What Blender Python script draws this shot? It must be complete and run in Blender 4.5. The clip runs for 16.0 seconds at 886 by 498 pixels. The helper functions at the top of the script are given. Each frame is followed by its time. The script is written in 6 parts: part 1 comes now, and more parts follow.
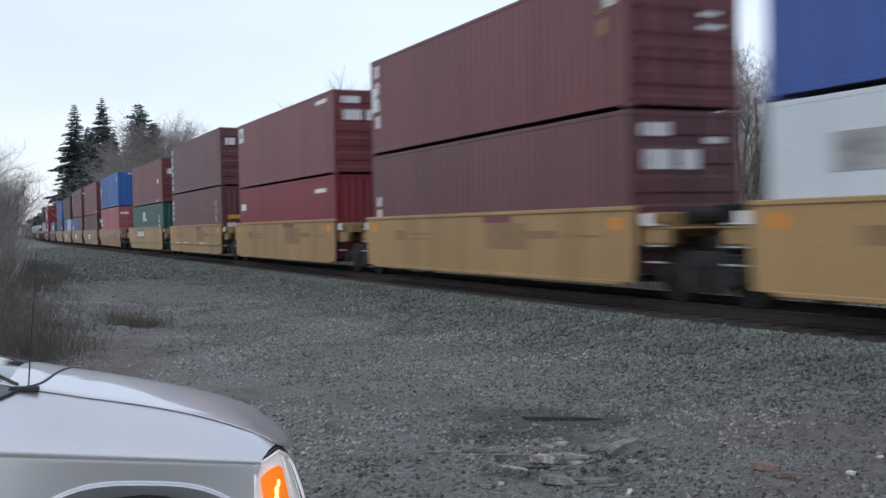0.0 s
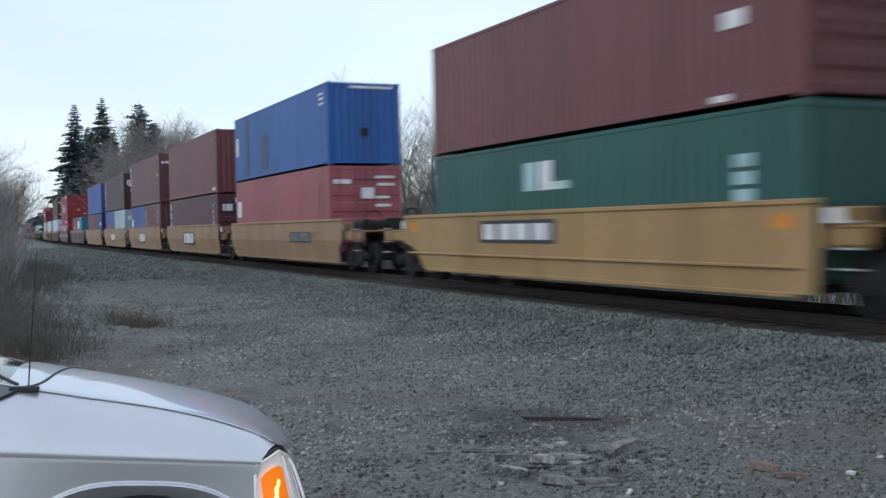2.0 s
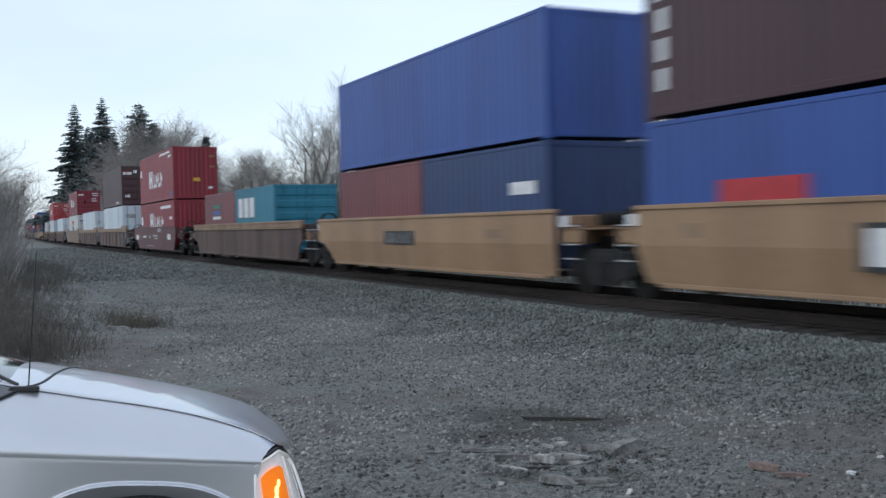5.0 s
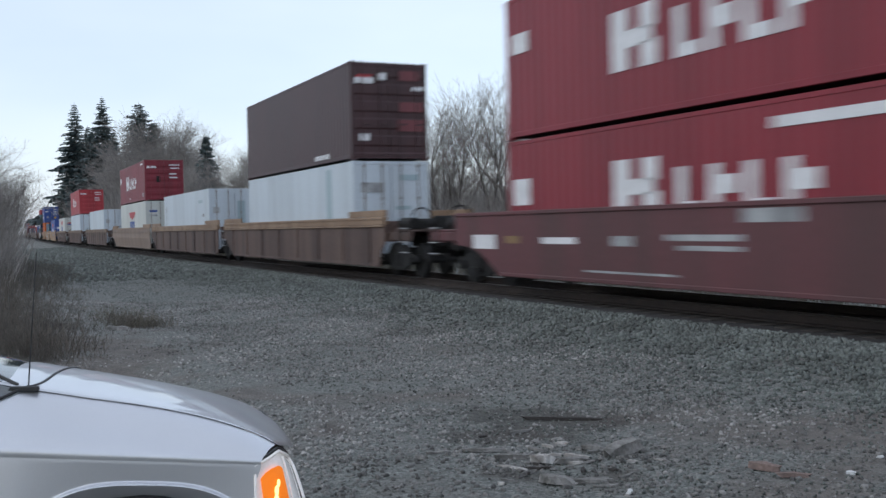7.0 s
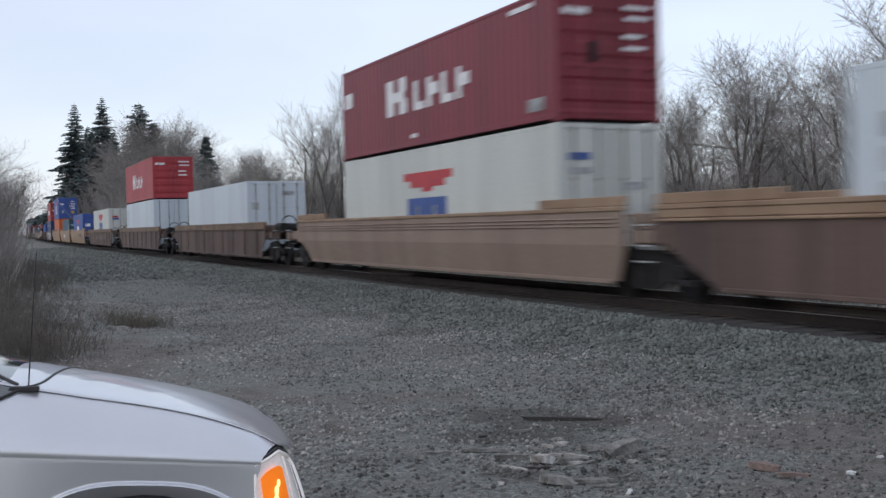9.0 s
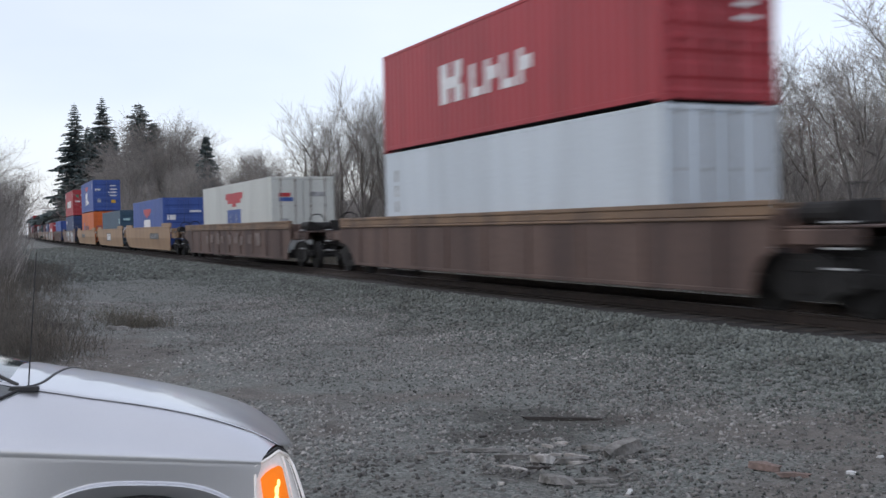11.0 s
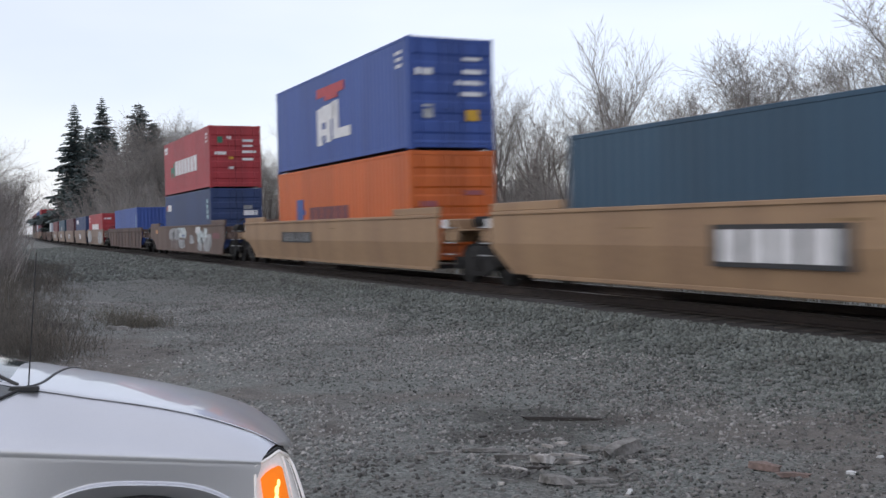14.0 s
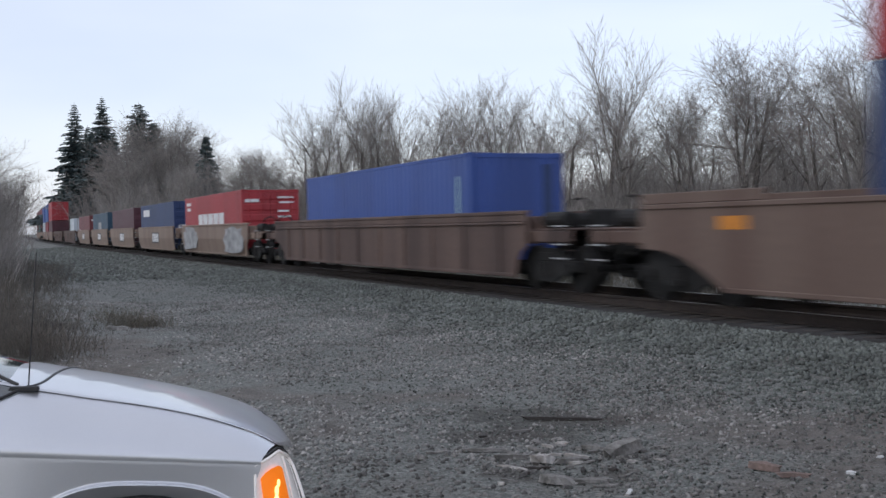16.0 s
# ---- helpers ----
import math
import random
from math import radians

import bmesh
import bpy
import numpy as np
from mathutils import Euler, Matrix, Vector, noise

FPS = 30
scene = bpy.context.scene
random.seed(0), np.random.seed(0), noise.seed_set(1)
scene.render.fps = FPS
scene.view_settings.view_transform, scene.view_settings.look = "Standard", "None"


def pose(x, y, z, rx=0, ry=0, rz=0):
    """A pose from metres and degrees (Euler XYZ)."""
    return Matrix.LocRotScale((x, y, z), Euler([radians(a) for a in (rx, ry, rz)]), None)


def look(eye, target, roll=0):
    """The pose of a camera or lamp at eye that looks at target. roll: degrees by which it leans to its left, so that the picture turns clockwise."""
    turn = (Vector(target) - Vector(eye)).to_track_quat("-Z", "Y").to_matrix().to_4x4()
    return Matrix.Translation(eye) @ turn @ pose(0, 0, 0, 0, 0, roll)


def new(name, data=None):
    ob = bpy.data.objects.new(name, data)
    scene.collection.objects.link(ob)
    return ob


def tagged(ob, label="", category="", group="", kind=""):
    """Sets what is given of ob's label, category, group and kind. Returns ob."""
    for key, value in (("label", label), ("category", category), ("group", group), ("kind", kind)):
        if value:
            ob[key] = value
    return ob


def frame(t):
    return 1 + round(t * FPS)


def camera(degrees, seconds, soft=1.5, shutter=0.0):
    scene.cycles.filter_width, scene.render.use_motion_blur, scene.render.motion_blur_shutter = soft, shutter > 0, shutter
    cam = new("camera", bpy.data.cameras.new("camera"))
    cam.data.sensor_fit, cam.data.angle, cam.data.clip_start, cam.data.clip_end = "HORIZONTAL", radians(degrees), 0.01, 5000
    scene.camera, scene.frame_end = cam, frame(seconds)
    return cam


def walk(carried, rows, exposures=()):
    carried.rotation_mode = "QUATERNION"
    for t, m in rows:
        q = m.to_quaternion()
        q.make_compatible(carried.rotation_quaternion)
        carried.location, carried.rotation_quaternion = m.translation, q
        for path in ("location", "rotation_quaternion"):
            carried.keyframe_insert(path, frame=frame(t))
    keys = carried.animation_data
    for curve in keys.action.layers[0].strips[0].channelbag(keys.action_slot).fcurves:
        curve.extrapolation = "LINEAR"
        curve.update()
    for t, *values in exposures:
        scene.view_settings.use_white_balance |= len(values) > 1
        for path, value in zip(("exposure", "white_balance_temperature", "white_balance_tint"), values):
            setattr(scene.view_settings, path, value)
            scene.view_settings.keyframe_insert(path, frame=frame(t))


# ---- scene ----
# ---- camera ----
EYE = Vector((0, 0, 1.358))
YAW, PITCH, ROLL = 1.13309, -0.022974, -1.189
WAY = Vector((-math.sin(YAW) * math.cos(PITCH), math.cos(YAW) * math.cos(PITCH), math.sin(PITCH)))
cam = camera(46.30, 16.0, soft=1.5, shutter=0.5)
cam_pose = look(EYE, EYE + WAY, ROLL)
walk(cam, [(0, cam_pose), (16, cam_pose)], [(0, 0.12, 6450, 9), (1, 0.12, 6400, 8), (2, 0.13, 6200, 5), (4.2, 0.14, 6150, 4), (6.5, 0.06, 6250, 7), (7.5, 0.05, 6250, 6), (9, 0.0, 6500, 10), (11.5, 0.12, 6600, 11), (14, 0.12, 6700, 12), (16, 0.02, 6500, 11)])

# ---- world and light: an overcast winter afternoon ----
world = bpy.data.worlds.new("overcast_sky")
scene.world = world
world.use_nodes = True
wn, wl = world.node_tree.nodes, world.node_tree.links
wn.clear()
w_out = wn.new("ShaderNodeOutputWorld")
sky = wn.new("ShaderNodeTexSky")
sky.sky_type, sky.sun_disc = "NISHITA", False
sky.sun_elevation, sky.sun_rotation = radians(28), radians(150)
b_sky = wn.new("ShaderNodeBackground")
b_sky.inputs["Strength"].default_value = 0.05
wl.new(sky.outputs[0], b_sky.inputs["Color"])
w_tc = wn.new("ShaderNodeTexCoord")
w_map = wn.new("ShaderNodeMapping")
w_map.inputs["Scale"].default_value = (1.2, 1.2, 4.0)
wl.new(w_tc.outputs["Generated"], w_map.inputs["Vector"])
w_noise = wn.new("ShaderNodeTexNoise")
w_noise.inputs["Scale"].default_value = 1.6
w_noise.inputs["Detail"].default_value = 4
wl.new(w_map.outputs[0], w_noise.inputs["Vector"])
w_ramp = wn.new("ShaderNodeValToRGB")
w_ramp.color_ramp.elements[0].position, w_ramp.color_ramp.elements[0].color = 0.3, (0.70, 0.765, 0.93, 1)
w_ramp.color_ramp.elements[1].position, w_ramp.color_ramp.elements[1].color = 0.7, (0.895, 0.935, 1.06, 1)
wl.new(w_noise.outputs[0], w_ramp.inputs[0])
b_cloud = wn.new("ShaderNodeBackground")
b_cloud.inputs["Strength"].default_value = 0.74
wl.new(w_ramp.outputs[0], b_cloud.inputs["Color"])
w_add = wn.new("ShaderNodeAddShader")
wl.new(b_sky.outputs[0], w_add.inputs[0])
wl.new(b_cloud.outputs[0], w_add.inputs[1])
wl.new(w_add.outputs[0], w_out.inputs["Surface"])
sun = new("sun", bpy.data.lights.new("sun", "SUN"))
sun.data.energy, sun.data.angle, sun.data.color = 0.5, radians(25), (1.0, 0.96, 0.9)
sun.matrix_world = look((0, 0, 60), (0.35, 0.6, 59.25))


# ---- materials ----
def mat(name, rgb, rough=0.6, metal=0.0, var=0.25, scale=3.0, bump=0.0, bscale=40.0, rgb2=None, streak=False, fine=0.15, coat=0.0, spread=0.0):
    """Paint, stone, wood or metal: a base colour with broad stains, fine grain and relief."""
    m = bpy.data.materials.new(name)
    m.use_nodes = True
    n, l = m.node_tree.nodes, m.node_tree.links
    b = n["Principled BSDF"]
    b.inputs["Roughness"].default_value, b.inputs["Metallic"].default_value = rough, metal
    b.inputs["Coat Weight"].default_value = coat
    tc = n.new("ShaderNodeTexCoord")
    mp = n.new("ShaderNodeMapping")
    mp.inputs["Scale"].default_value = (1, 1, 0.12) if streak else (1, 1, 1)
    l.new(tc.outputs["Object"], mp.inputs["Vector"])
    big = n.new("ShaderNodeTexNoise")
    big.inputs["Scale"].default_value, big.inputs["Detail"].default_value = scale, 6
    l.new(mp.outputs[0], big.inputs["Vector"])
    small = n.new("ShaderNodeTexNoise")
    small.inputs["Scale"].default_value, small.inputs["Detail"].default_value = bscale, 3
    l.new(tc.outputs["Object"], small.inputs["Vector"])
    two = rgb2 or tuple(c * (1 - var) for c in rgb)
    ramp = n.new("ShaderNodeValToRGB")
    ramp.color_ramp.elements[0].position, ramp.color_ramp.elements[0].color = 0.36, (*two, 1)
    ramp.color_ramp.elements[1].position, ramp.color_ramp.elements[1].color = 0.62, (*rgb, 1)
    l.new(big.outputs[0], ramp.inputs[0])
    mul = n.new("ShaderNodeMapRange")
    mul.inputs["From Min"].default_value, mul.inputs["From Max"].default_value = 0.3, 0.7
    mul.inputs["To Min"].default_value, mul.inputs["To Max"].default_value = 1 - fine, 1 + fine
    l.new(small.outputs[0], mul.inputs["Value"])
    val = mul.outputs[0]
    if spread:
        geo = n.new("ShaderNodeNewGeometry")
        mr = n.new("ShaderNodeMapRange")
        mr.inputs["To Min"].default_value, mr.inputs["To Max"].default_value = 1 - spread, 1 + spread
        l.new(geo.outputs["Random Per Island"], mr.inputs["Value"])
        mm = n.new("ShaderNodeMath")
        mm.operation = "MULTIPLY"
        l.new(val, mm.inputs[0])
        l.new(mr.outputs[0], mm.inputs[1])
        val = mm.outputs[0]
    hsv = n.new("ShaderNodeHueSaturation")
    l.new(ramp.outputs[0], hsv.inputs["Color"])
    l.new(val, hsv.inputs["Value"])
    l.new(hsv.outputs[0], b.inputs["Base Color"])
    if bump:
        bp = n.new("ShaderNodeBump")
        bp.inputs["Strength"].default_value, bp.inputs["Distance"].default_value = bump, 0.02
        l.new(small.outputs[0], bp.inputs["Height"])
        l.new(bp.outputs[0], b.inputs["Normal"])
    return m


def paint(name, rgb, var=0.22):
    return mat(name, rgb, rough=0.5, var=var, scale=1.1, streak=True, bscale=14, fine=0.06, bump=0.05)


M = {
    "brown": paint("oxide_brown_paint", (0.140, 0.039, 0.043)),
    "brown2": paint("grey_brown_paint", (0.118, 0.044, 0.050)),
    "maroon": paint("maroon_paint", (0.082, 0.024, 0.036)),
    "oxide": paint("oxide_red_paint", (0.165, 0.042, 0.048)),
    "dark": paint("dark_brown_paint", (0.055, 0.022, 0.024)),
    "pink": paint("faded_red_paint", (0.31, 0.085, 0.100)),
    "red": paint("signal_red_paint", (0.22, 0.016, 0.028)),
    "red2": paint("bright_red_paint", (0.36, 0.03, 0.04)),
    "kred": paint("deep_red_paint", (0.19, 0.014, 0.028)),
    "blue": paint("mid_blue_paint", (0.016, 0.098, 0.34)),
    "blue2": paint("royal_blue_paint", (0.032, 0.080, 0.305)),
    "navy": paint("navy_blue_paint", (0.018, 0.042, 0.13)),
    "green": paint("bottle_green_paint", (0.016, 0.085, 0.07)),
    "teal": paint("slate_teal_paint", (0.024, 0.068, 0.115)),
    "cyan": paint("turquoise_paint", (0.02, 0.17, 0.25)),
    "orange": paint("orange_paint", (0.55, 0.115, 0.016)),
    "white": paint("white_container_paint", (0.53, 0.59, 0.64), 0.14),
    "cream": paint("off_white_paint", (0.52, 0.54, 0.51), 0.14),
    "grey": paint("pale_blue_grey_paint", (0.36, 0.46, 0.50), 0.2),
    "yellow": mat("ochre_car_paint", (0.35, 0.225, 0.095), rough=0.55, scale=0.8, var=0.25, streak=True, bscale=9, fine=0.08, bump=0.08),
    "tan": mat("tan_car_paint", (0.325, 0.21, 0.12), rough=0.6, scale=0.7, rgb2=(0.255, 0.16, 0.095), streak=True, bscale=9, fine=0.08, bump=0.08),
    "clay": mat("faded_clay_car_paint", (0.142, 0.097, 0.077), rough=0.65, scale=0.7, rgb2=(0.098, 0.058, 0.045), streak=True, bscale=9, fine=0.1, bump=0.1),
    "putty": mat("greyed_tan_car_paint", (0.25, 0.185, 0.145), rough=0.65, scale=0.7, rgb2=(0.20, 0.14, 0.11), streak=True, bscale=9, fine=0.1, bump=0.1),
    "rust": mat("rusty_brown_car_paint", (0.118, 0.076, 0.062), rough=0.7, scale=0.9, rgb2=(0.064, 0.040, 0.034), streak=True, bscale=11, fine=0.12, bump=0.12),
    "wine": mat("wine_car_paint", (0.115, 0.038, 0.042), rough=0.6, scale=0.8, rgb2=(0.08, 0.035, 0.035), streak=True, bscale=9, fine=0.1, bump=0.1),
    "chord": mat("worn_ochre_paint", (0.275, 0.185, 0.118), rough=0.6, scale=1.2, rgb2=(0.20, 0.125, 0.075), bscale=12, fine=0.1, bump=0.1),
    "ghost": mat("ghosted_old_lettering", (0.19, 0.155, 0.14), rough=0.7, scale=2.5, rgb2=(0.11, 0.075, 0.065), bscale=14, fine=0.15),
    "umber": mat("umber_worn_paint", (0.20, 0.128, 0.078), rough=0.65, scale=1.2, rgb2=(0.12, 0.08, 0.055), bscale=12, fine=0.1, bump=0.1),
    "grime": mat("greasy_black_steel", (0.011, 0.0103, 0.010), rough=0.8, scale=4, var=0.5, bscale=30, fine=0.2, bump=0.2),
    "steel": mat("worn_rail_steel", (0.30, 0.27, 0.25), rough=0.35, metal=0.9, scale=3, var=0.3, bscale=30),
    "railrust": mat("rusted_rail_side", (0.034, 0.023, 0.018), rough=0.8, scale=3, var=0.4, bscale=30, bump=0.2),
    "label": mat("white_label", (0.72, 0.72, 0.73), rough=0.5, var=0.15, scale=4, bscale=30, fine=0.05),
    "bluemark": mat("blue_label", (0.04, 0.09, 0.30), rough=0.5, bscale=30, fine=0.05),
    "redmark": mat("red_label", (0.45, 0.03, 0.04), rough=0.5, bscale=30, fine=0.05),
    "yelmark": mat("yellow_label", (0.62, 0.36, 0.03), rough=0.5, bscale=30, fine=0.05),
    "orgmark": mat("orange_reflector", (0.62, 0.23, 0.02), rough=0.4, bscale=30, fine=0.05),
    "blackmark": mat("black_label", (0.03, 0.03, 0.032), rough=0.5, bscale=30, fine=0.05),
    "tealmark": mat("pale_teal_label", (0.40, 0.60, 0.62), rough=0.5, bscale=30, fine=0.05),
    "faint": mat("faded_brown_label", (0.255, 0.16, 0.075), rough=0.6, bscale=30, fine=0.1),
    "grnmark": mat("green_label", (0.02, 0.16, 0.09), rough=0.5, bscale=30, fine=0.05),
    "graff": mat("pale_spray_paint", (0.40, 0.41, 0.42), rough=0.6, var=0.5, scale=2.2, bscale=10),
    "pale": mat("white_spray_paint", (0.60, 0.66, 0.66), rough=0.6, rgb2=(0.36, 0.42, 0.44), scale=3.0, bscale=10),
    "seal": mat("dark_gap_steel", (0.02, 0.018, 0.018), rough=0.8, bscale=20),
}


# ---- building helpers ----
def box(bm, x0, x1, y0, y1, z0, z1, bevel=0.0):
    vs = [bm.verts.new((x, y, z)) for x in (x0, x1) for y in (y0, y1) for z in (z0, z1)]
    fs = [bm.faces.new([vs[i] for i in f]) for f in ((0, 1, 3, 2), (4, 6, 7, 5), (0, 4, 5, 1), (2, 3, 7, 6), (0, 2, 6, 4), (1, 5, 7, 3))]
    if bevel:
        es = {e for f in fs for e in f.edges}
        bmesh.ops.bevel(bm, geom=list(es), offset=bevel, segments=1, affect="EDGES")
    return bm


def boxed(*dims, bevel=0.0):
    return box(bmesh.new(), *dims, bevel=bevel)


def rod(bm, a, b, r, r2=None, n=8):
    """A round bar from a to b."""
    a, b = Vector(a), Vector(b)
    q = (b - a).to_track_quat("Z", "Y")
    r2 = r if r2 is None else r2
    rings = []
    for c, rr in ((a, r), (b, r2)):
        rings.append([bm.verts.new(c + q @ Vector((rr * math.cos(6.2832 * i / n), rr * math.sin(6.2832 * i / n), 0))) for i in range(n)])
    for i in range(n):
        bm.faces.new((rings[0][i], rings[0][(i + 1) % n], rings[1][(i + 1) % n], rings[1][i]))
    bm.faces.new(rings[0][::-1])
    bm.faces.new(rings[1])
    return bm


def prism(bm, outline, y0, y1):
    """An outline in x and z, drawn out from y0 to y1."""
    a = [bm.verts.new((x, y0, z)) for x, z in outline]
    b = [bm.verts.new((x, y1, z)) for x, z in outline]
    k = len(outline)
    for i in range(k):
        bm.faces.new((a[i], a[(i + 1) % k], b[(i + 1) % k], b[i]))
    bm.faces.new(a[::-1])
    bm.faces.new(b)
    return bm


def tube(bm, pts, r, n=6):
    """One unbroken bent bar through the points."""
    rings = []
    for i, p in enumerate(pts):
        d = (Vector(pts[min(i + 1, len(pts) - 1)]) - Vector(pts[max(i - 1, 0)])).to_track_quat("Z", "Y")
        rings.append([bm.verts.new(Vector(p) + d @ Vector((r * math.cos(6.2832 * k / n), r * math.sin(6.2832 * k / n), 0))) for k in range(n)])
    for a, b in zip(rings, rings[1:]):
        for k in range(n):
            bm.faces.new((a[k], a[(k + 1) % n], b[(k + 1) % n], b[k]))
    bm.faces.new(rings[0][::-1])
    bm.faces.new(rings[-1])
    return bm


MESHES = {}


def mesh_of(bm, material, name, smooth=False):
    bmesh.ops.recalc_face_normals(bm, faces=bm.faces)
    me = bpy.data.meshes.new(name)
    bm.to_mesh(me)
    bm.free()
    me.materials.append(material)
    if smooth:
        me.polygons.foreach_set("use_smooth", [True] * len(me.polygons))
    return me


def part(name, bm, material, parent, label="", smooth=False):
    ob = new(name, bm if isinstance(bm, bpy.types.Mesh) else mesh_of(bm, material, name, smooth))
    ob.parent = parent
    if label:
        ob["label"] = label
    return ob


def shared(key, build, material, name):
    """One mesh for alike parts."""
    if key not in MESHES:
        MESHES[key] = mesh_of(build(), material, name)
    return MESHES[key]


def thing(name, label, category, group="", kind="", m=None):
    ob = new(name)
    ob.empty_display_size = 0.2
    if m is not None:
        ob.matrix_world = m
    return tagged(ob, label, category, group, kind)


# ---- the line of the track ----
FACE, HALF = 10.423, 1.219            # near side of the containers, half their width
MID = FACE + HALF
BEND, BEND_END = 9.79e-5, -220.0
SPEED, GAIN = 25.326, 0.00409


def track(x):
    """Sideways shift and slope of the track at x."""
    if x >= 0:
        return 0.0, 0.0
    if x > BEND_END:
        return BEND * x * x, 2 * BEND * x
    s = 2 * BEND * BEND_END
    return BEND * BEND_END ** 2 + s * (x - BEND_END), s


def on_track(x, z=0.0):
    off, slope = track(x)
    return pose(x, MID + off, z, 0, 0, math.degrees(math.atan(slope)))


def run_at(s, t):
    return s + SPEED * (t - 8) + GAIN * (t - 8) ** 2 / 2


MOVING = []                            # (thing, place along the train, height)


# ---- containers ----
L40, L20, HC, STD = 12.192, 6.058, 2.896, 2.591


def corrugated(length, height, y, sign):
    """A folded steel side wall; sign points outwards."""
    bm = bmesh.new()
    x0, x1, z0, z1 = -length / 2 + 0.09, length / 2 - 0.09, 0.15, height - 0.08
    count = round((x1 - x0) / 0.278)
    step = (x1 - x0) / count
    xs, ys = [], []
    for i in range(count):
        a = x0 + i * step
        for f, d in ((0.0, 0), (0.26, 0), (0.5, 0.010), (0.76, 0.010)):
            xs.append(a + f * step)
            ys.append(y - sign * (0.006 + d))
    xs.append(x1)
    ys.append(y - sign * 0.006)
    low = [bm.verts.new((a, b, z0)) for a, b in zip(xs, ys)]
    top = [bm.verts.new((a, b, z1)) for a, b in zip(xs, ys)]
    for i in range(len(xs) - 1):
        bm.faces.new((low[i], low[i + 1], top[i + 1], top[i]))
    back = y - sign * 0.05
    ends = [[bm.verts.new((a, back, z)) for a in (x0, x1)] for z in (z0, z1)]
    bm.faces.new((ends[0][0], ends[0][1], ends[1][1], ends[1][0]))
    bm.faces.new((low[0], top[0], ends[1][0], ends[0][0]))
    bm.faces.new((low[-1], top[-1], ends[1][1], ends[0][1]))
    return bm


def smooth_side(length, height, y, sign):
    """A flat insulated wall with fine upright joints."""
    bm = bmesh.new()
    x0, x1, z0, z1 = -length / 2 + 0.09, length / 2 - 0.09, 0.15, height - 0.08
    count = max(1, round(length / 1.2))
    step = (x1 - x0) / count
    xs, ys = [], []
    for i in range(count):
        a = x0 + i * step
        for f, d in ((0.0, 0.012), (0.008, 0.004), (step - 0.008, 0.004)):
            xs.append(a + f)
            ys.append(y - sign * d)
    xs.append(x1)
    ys.append(y - sign * 0.012)
    back = y - sign * 0.06
    rings = [[bm.verts.new((a, b, z)) for a, b in zip(xs, ys)] for z in (z0, z1)]
    for i in range(len(xs) - 1):
        bm.faces.new((rings[0][i], rings[0][i + 1], rings[1][i + 1], rings[1][i]))
    ends = [[bm.verts.new((a, back, z)) for a in (x0, x1)] for z in (z0, z1)]
    bm.faces.new((ends[0][0], ends[0][1], ends[1][1], ends[1][0]))
    bm.faces.new((rings[0][0], rings[1][0], ends[1][0], ends[0][0]))
    bm.faces.new((rings[0][-1], rings[1][-1], ends[1][1], ends[0][1]))
    return bm


def frame_mesh(length, height):
    bm = bmesh.new()
    h, w = length / 2, HALF
    for sy in (-1, 1):
        for a in (0.0, height - 0.09):
            y = sy * (w - 0.03)
            box(bm, -h + 0.1, h - 0.1, y - 0.03, y + 0.03, a + (0.055 if a == 0 else 0), a + (0.16 if a == 0 else 0.08), 0.008)
        for sx in (-1, 1):
            x, y = sx * (h - 0.055), sy * (w - 0.06)
            box(bm, x - 0.05, x + 0.05, y - 0.055, y + 0.055, 0.11, height - 0.11, 0.012)
    for sx in (-1, 1):
        x = sx * (h - 0.05)
        box(bm, x - 0.04, x + 0.04, -w + 0.1, w - 0.1, 0.05, 0.14, 0.008)
        box(bm, x - 0.04, x + 0.04, -w + 0.1, w - 0.1, height - 0.12, height - 0.01, 0.008)
    return bm


def roof_mesh(length, height):
    bm = bmesh.new()
    count = round(length / 0.42)
    step = (length - 0.2) / count
    for i in range(count):
        a = -length / 2 + 0.1 + i * step
        box(bm, a + 0.02, a + step - 0.06, -HALF + 0.07, HALF - 0.07, height - 0.03, height - 0.012)
    box(bm, -length / 2 + 0.1, length / 2 - 0.1, -HALF + 0.06, HALF - 0.06, height - 0.05, height - 0.028)
    return bm


def floor_mesh(length):
    return boxed(-length / 2 + 0.1, length / 2 - 0.1, -HALF + 0.07, HALF - 0.07, 0.06, 0.14)


def plain_end(height, x, sign):
    """A folded end wall with upright waves."""
    bm = bmesh.new()
    ys, xs = [], []
    count = 9
    step = (2 * HALF - 0.24) / count
    for i in range(count):
        a = -HALF + 0.12 + i * step
        for f, d in ((0, 0), (0.3, 0), (0.5, 0.04), (0.8, 0.04)):
            ys.append(a + f * step)
            xs.append(x - sign * (0.012 + d))
    ys.append(HALF - 0.12)
    xs.append(x - sign * 0.012)
    low = [bm.verts.new((a, b, 0.13)) for a, b in zip(xs, ys)]
    top = [bm.verts.new((a, b, height - 0.11)) for a, b in zip(xs, ys)]
    for i in range(len(xs) - 1):
        bm.faces.new((low[i], low[i + 1], top[i + 1], top[i]))
    box(bm, min(x - sign * 0.08, x - sign * 0.06), max(x - sign * 0.08, x - sign * 0.06), -HALF + 0.1, HALF - 0.1, 0.1, height - 0.1)
    return bm


def flat_door(height, x, sy):
    """A smooth insulated door leaf with a raised rim."""
    y0, y1 = sorted((sy * 0.012, sy * (HALF - 0.115)))
    z0, z1 = 0.145, height - 0.125
    bm = bmesh.new()
    box(bm, x - 0.06, x - 0.014, y0, y1, z0, z1, 0.012)
    return bm


